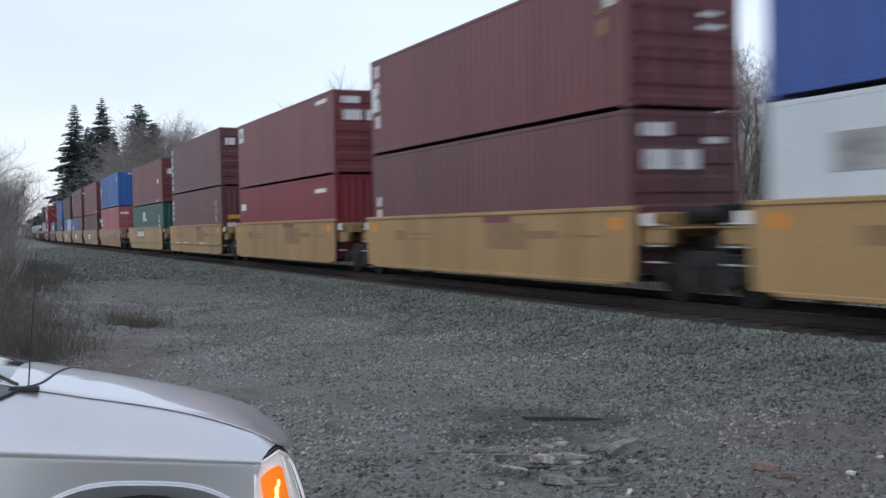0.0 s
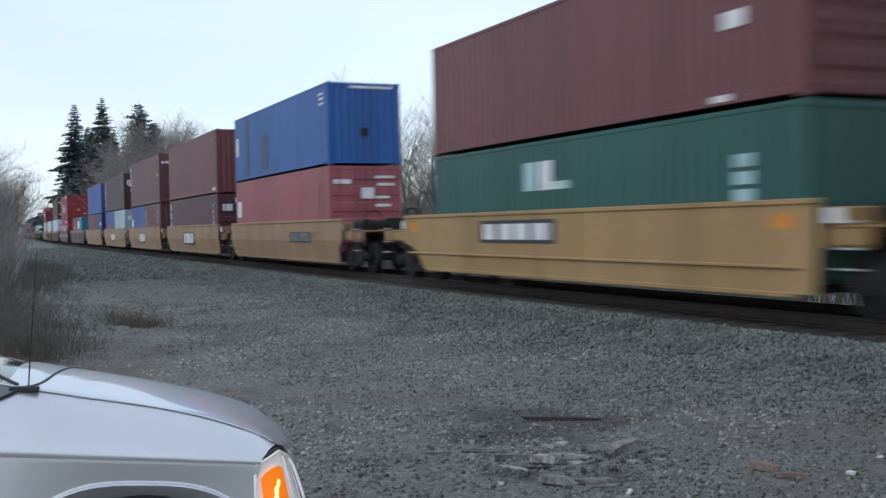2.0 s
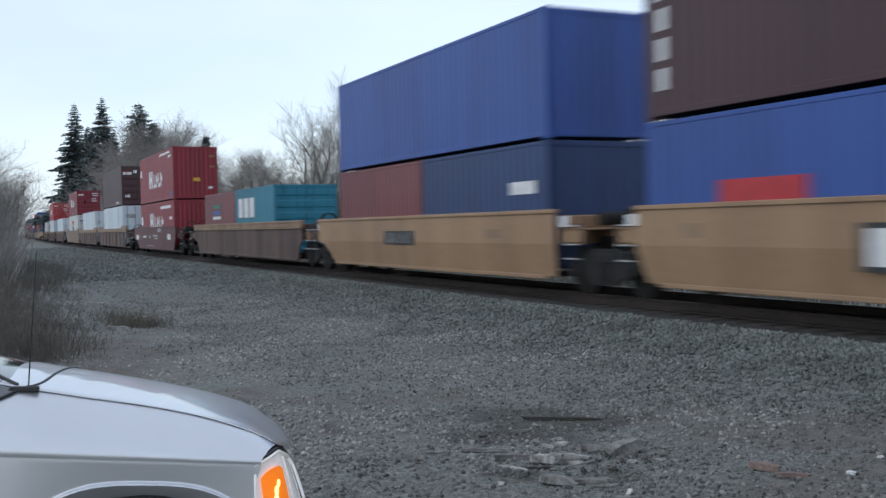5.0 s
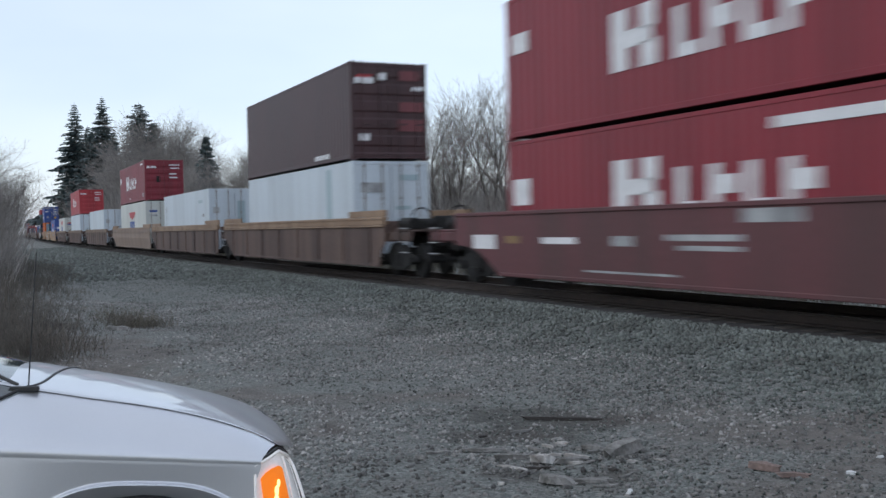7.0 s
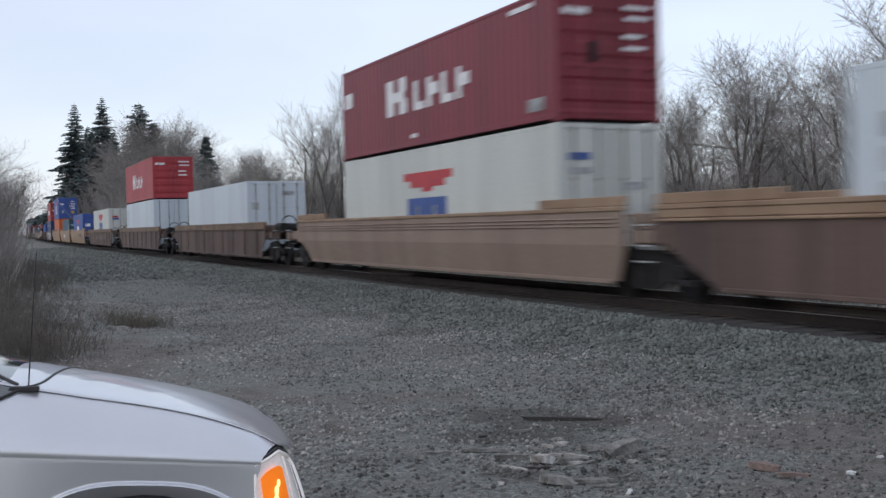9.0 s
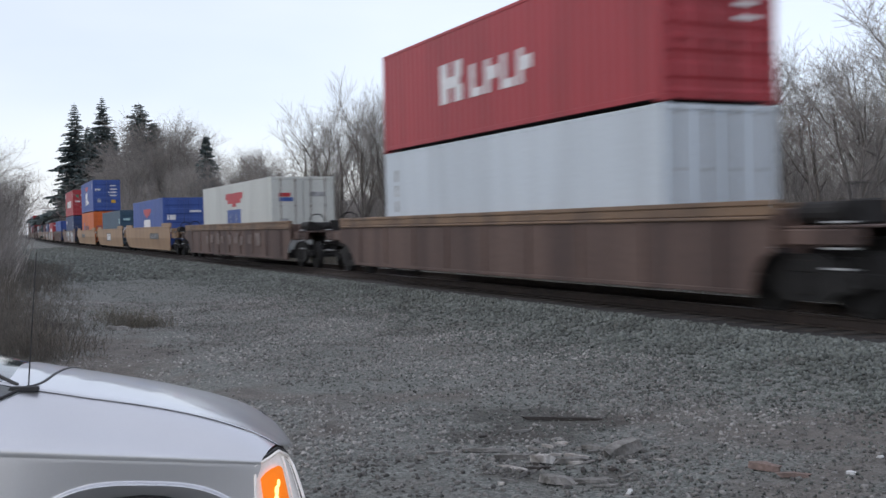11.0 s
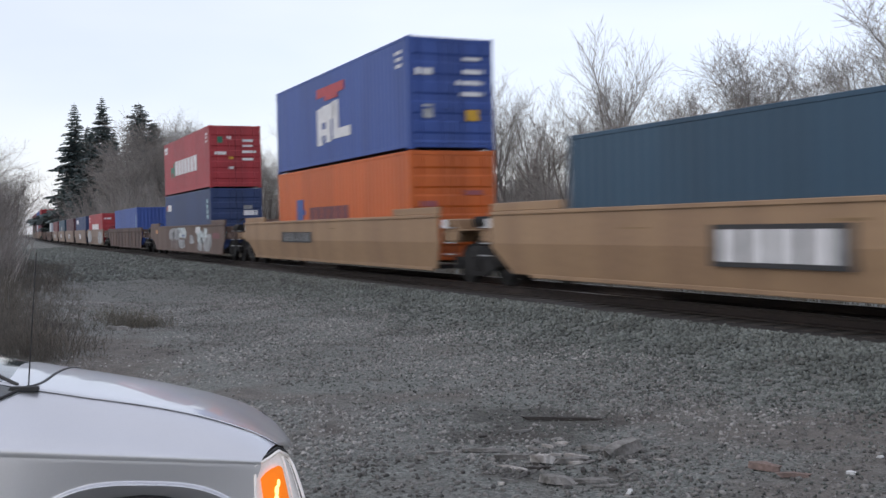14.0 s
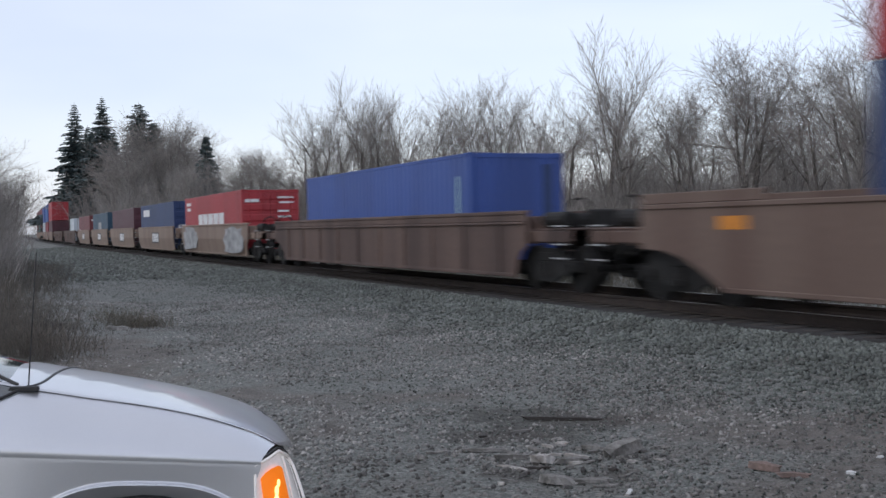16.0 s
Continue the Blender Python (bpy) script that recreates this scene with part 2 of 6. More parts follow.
def door_mesh(height, x, sy):
    """One leaf, with pressed horizontal panels."""
    bm = bmesh.new()
    y0, y1 = sorted((sy * 0.012, sy * (HALF - 0.115)))
    z0, z1 = 0.145, height - 0.125
    rows = 5
    hgt = (z1 - z0 - 0.1) / rows
    line = [(x - 0.06, z0), (x - 0.012, z0)]
    for i in range(rows):
        a = z0 + 0.05 + i * hgt
        line += [(x - 0.012, a), (x - 0.036, a + 0.05), (x - 0.036, a + hgt * 0.42), (x - 0.012, a + hgt * 0.42 + 0.05)]
    line += [(x - 0.012, z1), (x - 0.06, z1)]
    prism(bm, line, y0, y1)
    return bm


def rod_mesh(height, x, y):
    bm = rod(bmesh.new(), (x + 0.012, y, 0.06), (x + 0.012, y, height - 0.05), 0.017, n=8)
    for z in (0.1, 0.75, height * 0.62, height - 0.15):
        box(bm, x - 0.012, x + 0.022, y - 0.04, y + 0.04, z - 0.03, z + 0.03)
    box(bm, x + 0.01, x + 0.035, y - 0.02, y + 0.26, 1.05, 1.09)
    return bm


def castings(length, height):
    for sx in (-1, 1):
        for sy in (-1, 1):
            for z in (0.0, height - 0.118):
                x, y = sx * (length / 2 - 0.089), sy * (HALF - 0.081)
                yield Vector((x, y, z))


def container(label, colour, s, z, height=HC, length=L40, lead="door", side="folded", marks=(), ends=(), group="shipping containers on the train"):
    """A freight container; its origin is at the middle of its base, +x leads."""
    c = thing("shipping_container", label, "shipping container", group)
    mt, tag = M[colour], (colour, length, height)
    for sy in (-1, 1):
        build = (lambda: corrugated(length, height, sy * HALF, sy)) if side == "folded" else (lambda: smooth_side(length, height, sy * HALF, sy))
        part("side_panel", shared(("side", side, sy, *tag), build, mt, "side_panel"), None, c)
    part("frame", shared(("frame", *tag), lambda: frame_mesh(length, height), mt, "frame"), None, c)
    part("roof_panel", shared(("roof", *tag), lambda: roof_mesh(length, height), mt, "roof_panel"), None, c)
    part("floor_panel", shared(("floor", *tag), lambda: floor_mesh(length), M["seal"], "floor_panel"), None, c)
    h = length / 2
    part("end_panel", shared(("end", -1, *tag), lambda: plain_end(height, -h, -1), mt, "end_panel"), None, c)
    if lead == "door":
        for sy in (-1, 1):
            d = part("door", shared(("door", side, sy, *tag), lambda: door_mesh(height, h, sy) if side == "folded" else flat_door(height, h, sy), mt, "door"), None, c)
            for y in (0.30, 0.86):
                part("lock_rod", shared(("rod", height, length, sy * y, colour if side == "folded" else "steel"), lambda: rod_mesh(height, h, sy * y), mt if side == "folded" else M["steel"], "lock_rod"), None, d)
    else:
        part("end_panel", shared(("end", 1, *tag), lambda: plain_end(height, h, 1), mt, "end_panel"), None, c)
    for p in castings(length, height):
        k = part("corner_casting", shared(("cast", colour), lambda: boxed(-0.089, 0.089, -0.081, 0.081, 0, 0.118, bevel=0.01), mt, "corner_casting"), None, c)
        k.location = p
    for u0, u1, v0, v1, col in marks:
        part("marking", boxed(-h + u0 * length, -h + u1 * length, -HALF - 0.007, -HALF - 0.001, v0 * height, v1 * height), M[col], c)
    for u0, u1, v0, v1, col in ends:
        part("marking", boxed(h + 0.001, h + 0.006, -HALF + u0 * 2 * HALF, -HALF + u1 * 2 * HALF, v0 * height, v1 * height), M[col], c)
    MOVING.append((c, s - h, z))
    return c


def column(u, v0, v1, n, col="label", w=0.018):
    """Unreadable upright writing: n bars one above the other."""
    d = (v1 - v0) / n
    return [(u, u + w, v0 + i * d + 0.15 * d, v0 + (i + 1) * d - 0.12 * d, col) for i in range(n)]


def line_of(u0, u1, v0, v1, n, col="label", gap=0.22):
    d = (u1 - u0) / n
    return [(u0 + i * d, u0 + (i + 1 - gap) * d, v0, v1, col) for i in range(n)]


CODES = [(0.06, 0.30, 0.80, 0.85, "label"), (0.62, 0.90, 0.86, 0.89, "label"), (0.66, 0.90, 0.78, 0.81, "label"), (0.62, 0.82, 0.64, 0.67, "label"), (0.62, 0.86, 0.55, 0.58, "label")]
PAPERS = [(0.10, 0.28, 0.70, 0.82, "label"), (0.34, 0.46, 0.84, 0.93, "label"), (0.60, 0.78, 0.40, 0.46, "label"), (0.62, 0.84, 0.84, 0.89, "label"), (0.64, 0.84, 0.58, 0.62, "label")]
PLATES = [(0.12, 0.40, 0.64, 0.76, "label"), (0.44, 0.62, 0.64, 0.76, "label"), (0.10, 0.36, 0.84, 0.92, "label"), (0.66, 0.86, 0.80, 0.84, "label")]
CODE_S = [(0.93, 0.965, 0.86, 0.89, "label"), (0.935, 0.965, 0.80, 0.83, "label"), (0.935, 0.965, 0.74, 0.77, "label")]

FLOOR = 0.40


def word(u0, u1, v0, v1, col="label"):
    """A tall first sign and four smaller ones, as the big white name reads from afar."""
    w = u1 - u0
    out = [(u0, u0 + 0.10 * w, v0, v1, col), (u0 + 0.10 * w, u0 + 0.24 * w, v0 + 0.36 * (v1 - v0), v0 + 0.64 * (v1 - v0), col),
           (u0 + 0.17 * w, u0 + 0.26 * w, v0 + 0.6 * (v1 - v0), v1, col), (u0 + 0.17 * w, u0 + 0.27 * w, v0, v0 + 0.4 * (v1 - v0), col)]
    for i in range(4):
        a = u0 + (0.36 + 0.165 * i) * w
        out += [(a, a + 0.05 * w, v0, v0 + 0.78 * (v1 - v0), col), (a + 0.05 * w, a + 0.13 * w, v0 + (0.0 if i % 2 == 0 else 0.3) * (v1 - v0), v0 + (0.2 if i % 2 == 0 else 0.6) * (v1 - v0), col)]
    return out


# ---- well cars ----
def sill_line(kind, a, b, ends, top):
    """Outline of a well's side. At a coupler end the plate is cut away in a curve over the truck; at a joint it is cut straight."""
    lo = 0.32
    if ends[1] == "c":
        c = 2.0 if kind == "w" else 1.2
        left = [(a, 0.90), (a + 0.30 * c, 0.87), (a + 0.55 * c, 0.76), (a + 0.80 * c, 0.55), (a + c, lo)]
    else:
        c = {"y": 0.06, "t": 0.20, "w": 0.5, "f": 0.8, "r": 1.5}[kind]
        left = [(a, 1.10 if c > 1 else 0.86), (a + c, lo)]
    if ends[0] == "c":
        right = [(b, lo), (b + 0.08, 0.60), (b + 0.22, 0.80), (b + 0.45, 0.90)]
        b += 0.45
    else:
        c = {"y": 0.05, "t": 0.10, "w": 0.45, "f": 0.30, "r": 0.08}[kind]
        right = [(b - c, lo), (b, 0.86)]
    return left + right + [(b, top), (a, top)]


def sill_mesh(kind, a, b, sy, ends):
    """A side sill of the well: a tall plate, whose lower half leans in on some cars."""
    bm = bmesh.new()
    y = sy * (HALF + 0.12)
    line = sill_line(kind, a, b, ends, 1.57)
    if kind not in "tf":
        return prism(bm, line, *sorted((y, y - sy * 0.035)))

    def cut(up):
        out = []
        for (xa, za), (xb, zb) in zip(line, line[1:] + line[:1]):
            if (za >= 0.95) == up or za == 0.95:
                out.append((xa, za))
            if (za - 0.95) * (zb - 0.95) < 0:
                out.append((xa + (xb - xa) * (0.95 - za) / (zb - za), 0.95))
        return out

    for up in (True, False):
        ring = cut(up)
        lean = [0.0 if up else 0.10 * (0.95 - z) / 0.63 for x, z in ring]
        outer = [bm.verts.new((x, y - sy * k, z)) for (x, z), k in zip(ring, lean)]
        inner = [bm.verts.new((x, y - sy * (k + 0.035), z)) for (x, z), k in zip(ring, lean)]
        bm.faces.new(outer)
        bm.faces.new(inner[::-1])
        n = len(ring)
        for i in range(n):
            bm.faces.new((outer[i], outer[(i + 1) % n], inner[(i + 1) % n], inner[i]))
    return bm


def chord_mesh(a, b, sy, z0, z1, proud):
    y = sy * (HALF + 0.12)
    lo, hi = sorted((y + sy * proud, y - sy * 0.10))
    return boxed(a, b, lo, hi, z0, z1, bevel=0.012)


def bogie(parent, x):
    """A two-axle truck: side frames, bolster and springs, with four wheels."""
    bm = bmesh.new()
    for sy in (-1, 1):
        y = sy * 1.0
        prism(bm, [(-1.18, 0.42), (-1.18, 0.6), (-0.85, 0.62), (-0.4, 0.86), (0.4, 0.86), (0.85, 0.62), (1.18, 0.6), (1.18, 0.42), (0.8, 0.42), (0.35, 0.2), (-0.35, 0.2), (-0.8, 0.42)], y - 0.06, y + 0.06)
        for k in (-0.12, 0.0, 0.12):
            rod(bm, (k, y + sy * 0.07, 0.3), (k, y + sy * 0.07, 0.6), 0.055)
    box(bm, -0.22, 0.22, -1.08, 1.08, 0.6, 0.78, 0.02)
    for ax in (-0.89, 0.89):
        rod(bm, (ax, -1.12, 0.45), (ax, 1.12, 0.45), 0.075)
        for sy in (-1, 1):
            rod(bm, (ax, sy * 1.07, 0.45), (ax, sy * 1.15, 0.45), 0.12)
    if "bogie" not in MESHES:
        MESHES["bogie"] = mesh_of(bm, M["grime"], "truck_frame")
    g = part("truck", MESHES["bogie"], None, parent, "greasy black cast steel two-axle truck")
    g.location = (x, 0, 0)

    def wheel_mesh():
        b = bmesh.new()
        rod(b, (0, -0.07, 0), (0, 0.07, 0), 0.45, n=28)
        rod(b, (0, -0.09, 0), (0, -0.06, 0), 0.36, 0.40, n=28)
        rod(b, (0, 0.06, 0), (0, 0.085, 0), 0.475, n=28)
        rod(b, (0, -0.14, 0), (0, -0.09, 0), 0.12, n=12)
        return b

    for ax in (-0.89, 0.89):
        for sy in (-1, 1):
            w = part("wheel", shared("wheel", wheel_mesh, M["grime"], "wheel"), None, g)
            w.location = (ax, sy * 0.7525, 0.451)
            if sy > 0:
                w.rotation_euler = (0, 0, math.pi)
    return g


def end_gear(car, x, sign, colour, long):
    """What stands past the end of the well: bulkhead, deck, crossover plate, ladder, brake gear, placard."""
    m = M[colour]
    reach = 1.75 if long else 0.75
    along = lambda f0, f1: sorted((x + sign * f0, x + sign * f1))
    x0, x1 = along(0.0, reach)
    # sloped bulkhead at the end of the well, with a lightening hole's frame
    bm = bmesh.new()
    k0, k1 = along(0.02, 0.14)
    box(bm, k0, k1, -HALF, HALF, 0.95, 1.50, 0.02)
    for y in (-0.95, -0.32, 0.32, 0.95):
        prism(bm, [(x + sign * 0.12, 1.48), (x + sign * 0.50, 1.18), (x + sign * 0.50, 1.10), (x + sign * 0.12, 1.0)], y - 0.02, y + 0.02)
    part("bulkhead", bm, m, car)
    bm = boxed(x0, x1, -0.42, 0.42, 0.80, 1.08, bevel=0.03)
    part("end_deck", bm, M["grime"], car)
    for y in (-1.16, 1.16):
        bm = boxed(x0, x1, y - 0.05, y + 0.05, 0.98, 1.20, bevel=0.02)
        for f in (0.25, 0.6, 0.92):
            xa, xb = along(reach * f - 0.03, reach * f + 0.03)
            box(bm, xa, xb, y - 0.07, y + 0.07, 0.94, 1.24, 0.01)
        part("end_bracket", bm, m, car)
    part("crossover_plate", boxed(x0, x1, -1.12, 1.12, 1.21, 1.245, bevel=0.008), m, car)
    if long:
        a, b = along(0.55, 1.05)
        part("air_reservoir", rod(bmesh.new(), (a - 0.2, -0.80, 1.42), (b + 0.1, -0.80, 1.42), 0.16, n=14), M["grime"], car)
    a, b = along(0.30, 0.55)
    part("valve_box", boxed(a, b, 0.1, 0.75, 1.25, 1.62, bevel=0.03), M["grime"], car)
    bm = rod(bmesh.new(), (x + sign * 0.42, -0.55, 1.42), (x + sign * 0.42, 0.05, 1.42), 0.13, n=12)
    part("brake_cylinder", bm, M["grime"], car)
    a, b = along(0.10, 0.36)
    if colour in ("yellow", "tan"):
        part("placard", boxed(a, b, -1.262, -1.25, 1.28, 1.48), M["label"], car, "small white placard")

    def iron():
        bb = bmesh.new()
        box(bb, 0, 0.46, -0.035, -0.010, 0, 0.028)
        for k in (0.0, 0.432):
            box(bb, k, k + 0.028, -0.012, 0.06, 0.002, 0.026)
        return bb

    for y in (-1.22, 1.22):
        for z in (0.66, 0.93, 1.28):
            gi = part("grab_iron", shared("iron", iron, M["graff"], "grab_iron"), None, car)
            gi.location = (x + sign * (reach - 0.30) - 0.23, y, z)
        xs = x + sign * (reach - 0.30)
        for k in (-0.22, 0.22):
            post = part("ladder_post", shared("post", lambda: boxed(-0.015, 0.015, -0.01, 0.02, 0.60, 1.34), M["grime"], "ladder_post"), None, car)
            post.location = (xs + k, y, 0)
    if long:
        bm = boxed(*along(reach, reach + 0.70), -0.12, 0.12, 0.72, 0.96, bevel=0.03)
        xc = x + sign * (reach + 0.70)
        box(bm, xc - 0.16, xc + 0.16, -0.19, 0.19, 0.68, 1.0, 0.05)
        part("coupler", bm, M["grime"], car)
        part("air_hose", tube(bmesh.new(), [(xc - sign * 0.35, -0.3, 0.75), (xc - sign * 0.22, -0.34, 0.42), (xc, -0.34, 0.32), (xc + sign * 0.1, -0.32, 0.45)], 0.025), M["grime"], car)
        bm = tube(bmesh.new(), [(x + sign * 1.2, -0.62 + 0.28 * math.cos(i * 0.3927), 1.55 + 0.28 * math.sin(i * 0.3927)) for i in range(17)], 0.022)
        rod(bm, (x + sign * 1.2, -0.62, 1.15), (x + sign * 1.2, -0.62, 1.55), 0.03)
        part("brake_wheel", bm, M["grime"], car)


def well_car(label, lead, trail, kind, colour, ends="jj", marks=(), gap=1.4, chord=None, ribs=0, raised=False, ledge=False):
    """A container well on rails. ends: c for a coupler end, j for a joint shared with the next unit; the joint's truck hangs at the trailing end."""
    car = thing("well_car", label, "railway well car", "well cars of the freight train")
    mid, h = (lead + trail) / 2, (lead - trail) / 2
    m = M[colour]
    hx = h + (0.45 if ends[0] == "c" else 0.0)
    for sy in (-1, 1):
        sill = part("side_sill", sill_mesh(kind, -h, h, sy, ends), m, car)
        part("top_chord", chord_mesh(-h, hx, sy, 1.54, 1.62, 0.03), M[chord or colour], sill)
        part("bottom_chord", chord_mesh(-h + ((2.05 if kind == "w" else 1.25) if ends[1] == "c" else 1.55 if kind in "fr" else 0.5), h - (0.04 if ends[0] == "c" else 0.45), sy, 0.26, 0.34, 0.012 if kind not in "tf" else -0.08), m, sill)
        if ledge:
            part("step_ledge", chord_mesh(-h + 0.3, h - 0.3, sy, 0.66, 0.71, 0.05), m, sill)
        if kind == "f" and ends[1] == "c" and chord == "chord":
            for z in (1.26, 1.33, 1.40):
                part("ledge", chord_mesh(-h + 0.4, h - 0.2, sy, z, z + 0.028, 0.03), m, sill)
        if kind == "r":
            part("walk_ledge", chord_mesh(-h + 0.1, hx - 0.1, sy, 1.34, 1.39, 0.05), M[chord or colour], sill)
            part("upper_band", chord_mesh(-h, hx, sy, 1.40, 1.54, 0.015), M[chord or colour], sill)
        for i in range(ribs):
            x = -h + 1.7 + (2 * h - 2.4) * i / (ribs - 1)
            part("rib", chord_mesh(x - 0.05, x + 0.05, sy, 0.35, 1.33, 0.035), m, sill)
        if raised:
            for a, b in ((-h, -h + 2.9), (hx - 2.9, hx)):
                part("raised_chord", chord_mesh(a, b, sy, 1.625, 1.80, -0.02), M[chord or colour], sill)
    for i in range(5):
        beam = part("floor_beam", shared("beam", lambda: boxed(-0.2, 0.2, -HALF - 0.0, HALF + 0.0, FLOOR - 0.10, FLOOR - 0.003), M["grime"], "floor_beam"), None, car)
        beam.location.x = -h + 0.6 + (2 * h - 1.2) * i / 4
    for sign, e in ((1, ends[0]), (-1, ends[1])):
        end_gear(car, sign * h + (0.1 if sign > 0 and e == "c" else 0.0), sign, colour, e == "c")
        if e == "c":
            bogie(car, h + 0.75 if sign > 0 else -h + (0.75 if kind == "w" else 0.05))
        elif sign < 0:
            bogie(car, -h - gap)
    rng = random.Random(int(abs(mid) * 10))
    for u0, u1, v0, v1, col, *sprayed in marks:
        x0, x1 = -h + u0 * 2 * h, -h + u1 * 2 * h
        y = -(HALF + 0.12)
        z0, z1 = 0.30 + v0 * 1.26, 0.30 + v1 * 1.26
        if sprayed:
            cx, cz, rx, rz = (x0 + x1) / 2, (z0 + z1) / 2, (x1 - x0) / 2, (z1 - z0) / 2
            ring = []
            for i in range(16):
                q, k = 6.2832 * i / 16, rng.uniform(0.78, 1.1)
                c, s = math.cos(q), math.sin(q)
                ring.append((cx + rx * k * math.copysign(abs(c) ** 0.55, c), min(1.52, max(0.36, cz + rz * k * math.copysign(abs(s) ** 0.55, s)))))
            part("graffiti", prism(bmesh.new(), ring, y - 0.006, y - 0.001), M[col], car)
            continue
        part("marking", boxed(x0, x1, y - 0.006 - (0.035 if ribs else 0), y - 0.001, z0, z1), M[col], car)
    MOVING.append((car, mid, 0.0))
    return car


# ---- the train, from the leading end ----
REFL = [(0.03, 0.06, 0.72, 0.9, "orgmark"), (0.94, 0.97, 0.72, 0.9, "orgmark")]
YMARK = [(0.56, 0.66, 0.86, 0.97, "oxide"), (0.57, 0.71, 0.42, 0.85, "faint"), (0.16, 0.22, 0.55, 0.75, "faint"), (0.24, 0.34, 0.66, 0.70, "faint"), (0.24, 0.34, 0.56, 0.60, "faint"), (0.70, 0.80, 0.60, 0.72, "faint"), (0.84, 0.92, 0.62, 0.66, "faint"), *REFL]


def sign_box(u0, u1, v0=0.34, v1=0.72, n=4):
    """A white panel with a black border and dark bars."""
    w = u1 - u0
    out = [(u0 - 0.012, u1 + 0.012, v0 - 0.06, v0, "blackmark"), (u0 - 0.012, u1 + 0.012, v1, v1 + 0.06, "blackmark"), (u0 - 0.012, u0, v0, v1, "blackmark"), (u1, u1 + 0.012, v0, v1, "blackmark")]
    d = w / n
    for i in range(n):
        out.append((u0 + i * d, u0 + (i + 0.72) * d, v0, v1, "label"))
        out.append((u0 + (i + 0.72) * d, u0 + (i + 1) * d, v0, v1, "graff" if i % 2 else "blackmark"))
    return out


def strip_box(u0, u1):
    return [(u0 - 0.01, u1 + 0.01, 0.46, 0.74, "blackmark"), (u0 + 0.002, u0 + 0.45 * (u1 - u0), 0.49, 0.71, "graff"), (u0 + 0.5 * (u1 - u0), u1 - 0.002, 0.49, 0.71, "graff")]


YELLOW = "weathered ochre yellow articulated railway well car"
TAN = "dusty tan articulated railway well car"
RUST = "rust-brown ribbed railway well car with ochre top edge"
Z1, Z2, Z3 = FLOOR, FLOOR + HC + 0.02, FLOOR + STD + 0.02
STEPS = [(u, u + 0.11, 0.335, 0.36, "label") for u in (0.12, 0.3, 0.62)]

# five-unit ochre set
for i, ends in enumerate(("jj", "jj", "jj", "jj", "jc")):
    s = 203.3 - 15.5 * i
    extra = {4: sign_box(0.315, 0.515, 0.58, 0.84) + REFL}.get(i, YMARK + (STEPS if i == 3 else []))
    well_car(YELLOW, s + 0.25, s - L40 - 0.25 - (1.4 if i == 4 else 0), "y", "yellow", ends, extra, ledge=i > 2)
container("dark blue steel container, top of the stack", "blue2", 203.3, Z3, marks=CODE_S)
container("white steel container with grey label in a well", "white", 203.3, Z1, STD, side="smooth", marks=[(0.1, 0.24, 0.6, 0.8, "graff")])
container("brown steel container with white upright writing", "brown", 187.75, Z2, STD, ends=CODES, marks=column(0.03, 0.25, 0.95, 4, w=0.02) + [(0.01, 0.035, 0.45, 0.7, "label")] + column(0.93, 0.5, 0.95, 3, "faint") + [(0.93, 0.97, 0.7, 0.76, "label")])
container("brown steel container with white door labels", "brown2", 187.75, Z1, ends=PLATES, marks=column(0.03, 0.15, 0.62, 4, w=0.02))
container("dark red steel container with white square label", "oxide", 172.3, Z3, STD, ends=PLATES, marks=[(0.02, 0.075, 0.72, 0.94, "label"), (0.035, 0.06, 0.78, 0.88, "red"), (0.86, 0.95, 0.87, 0.92, "label")])
container("dark red steel container with a small white mark", "kred", 172.3, Z1, STD, lead="plain", marks=[(0.03, 0.09, 0.66, 0.76, "label"), (0.84, 0.93, 0.80, 0.85, "label")], ends=[(0.1, 0.25, 0.25, 0.35, "label"), (0.8, 0.95, 0.25, 0.4, "label")])
container("grey-brown container with pale upright letters", "brown2", 156.7, Z2, STD, ends=PAPERS, marks=column(0.02, 0.05, 0.95, 6, "tealmark", 0.028) + column(0.9, 0.55, 0.85, 3, "faint"))
container("grey-brown container with a white square label", "brown2", 156.7, Z1, lead="plain", marks=column(0.02, 0.5, 0.9, 4, w=0.02) + [(0.02, 0.055, 0.18, 0.36, "label")] + column(0.9, 0.45, 0.8, 3, "graff", 0.022), ends=[(0.1, 0.26, 0.3, 0.44, "label"), (0.12, 0.35, 0.5, 0.56, "yelmark")])
container("reddish-brown container with white door plate", "brown", 141.3, Z3, STD, ends=PLATES[:2] + CODES[1:], marks=[(0.86, 0.9, 0.45, 0.55, "label"), (0.84, 0.87, 0.04, 0.08, "label")])
container("bottle green container with pale emblem", "green", 141.3, Z1, STD, lead="plain", marks=[(0.36, 0.40, 0.62, 0.84, "tealmark"), (0.41, 0.45, 0.62, 0.84, "label"), (0.45, 0.5, 0.62, 0.68, "tealmark")] + column(0.88, 0.35, 0.75, 4, "tealmark", 0.03) + [(0.01, 0.035, 0.15, 0.45, "label")], ends=[(0.15, 0.32, 0.25, 0.4, "label")])

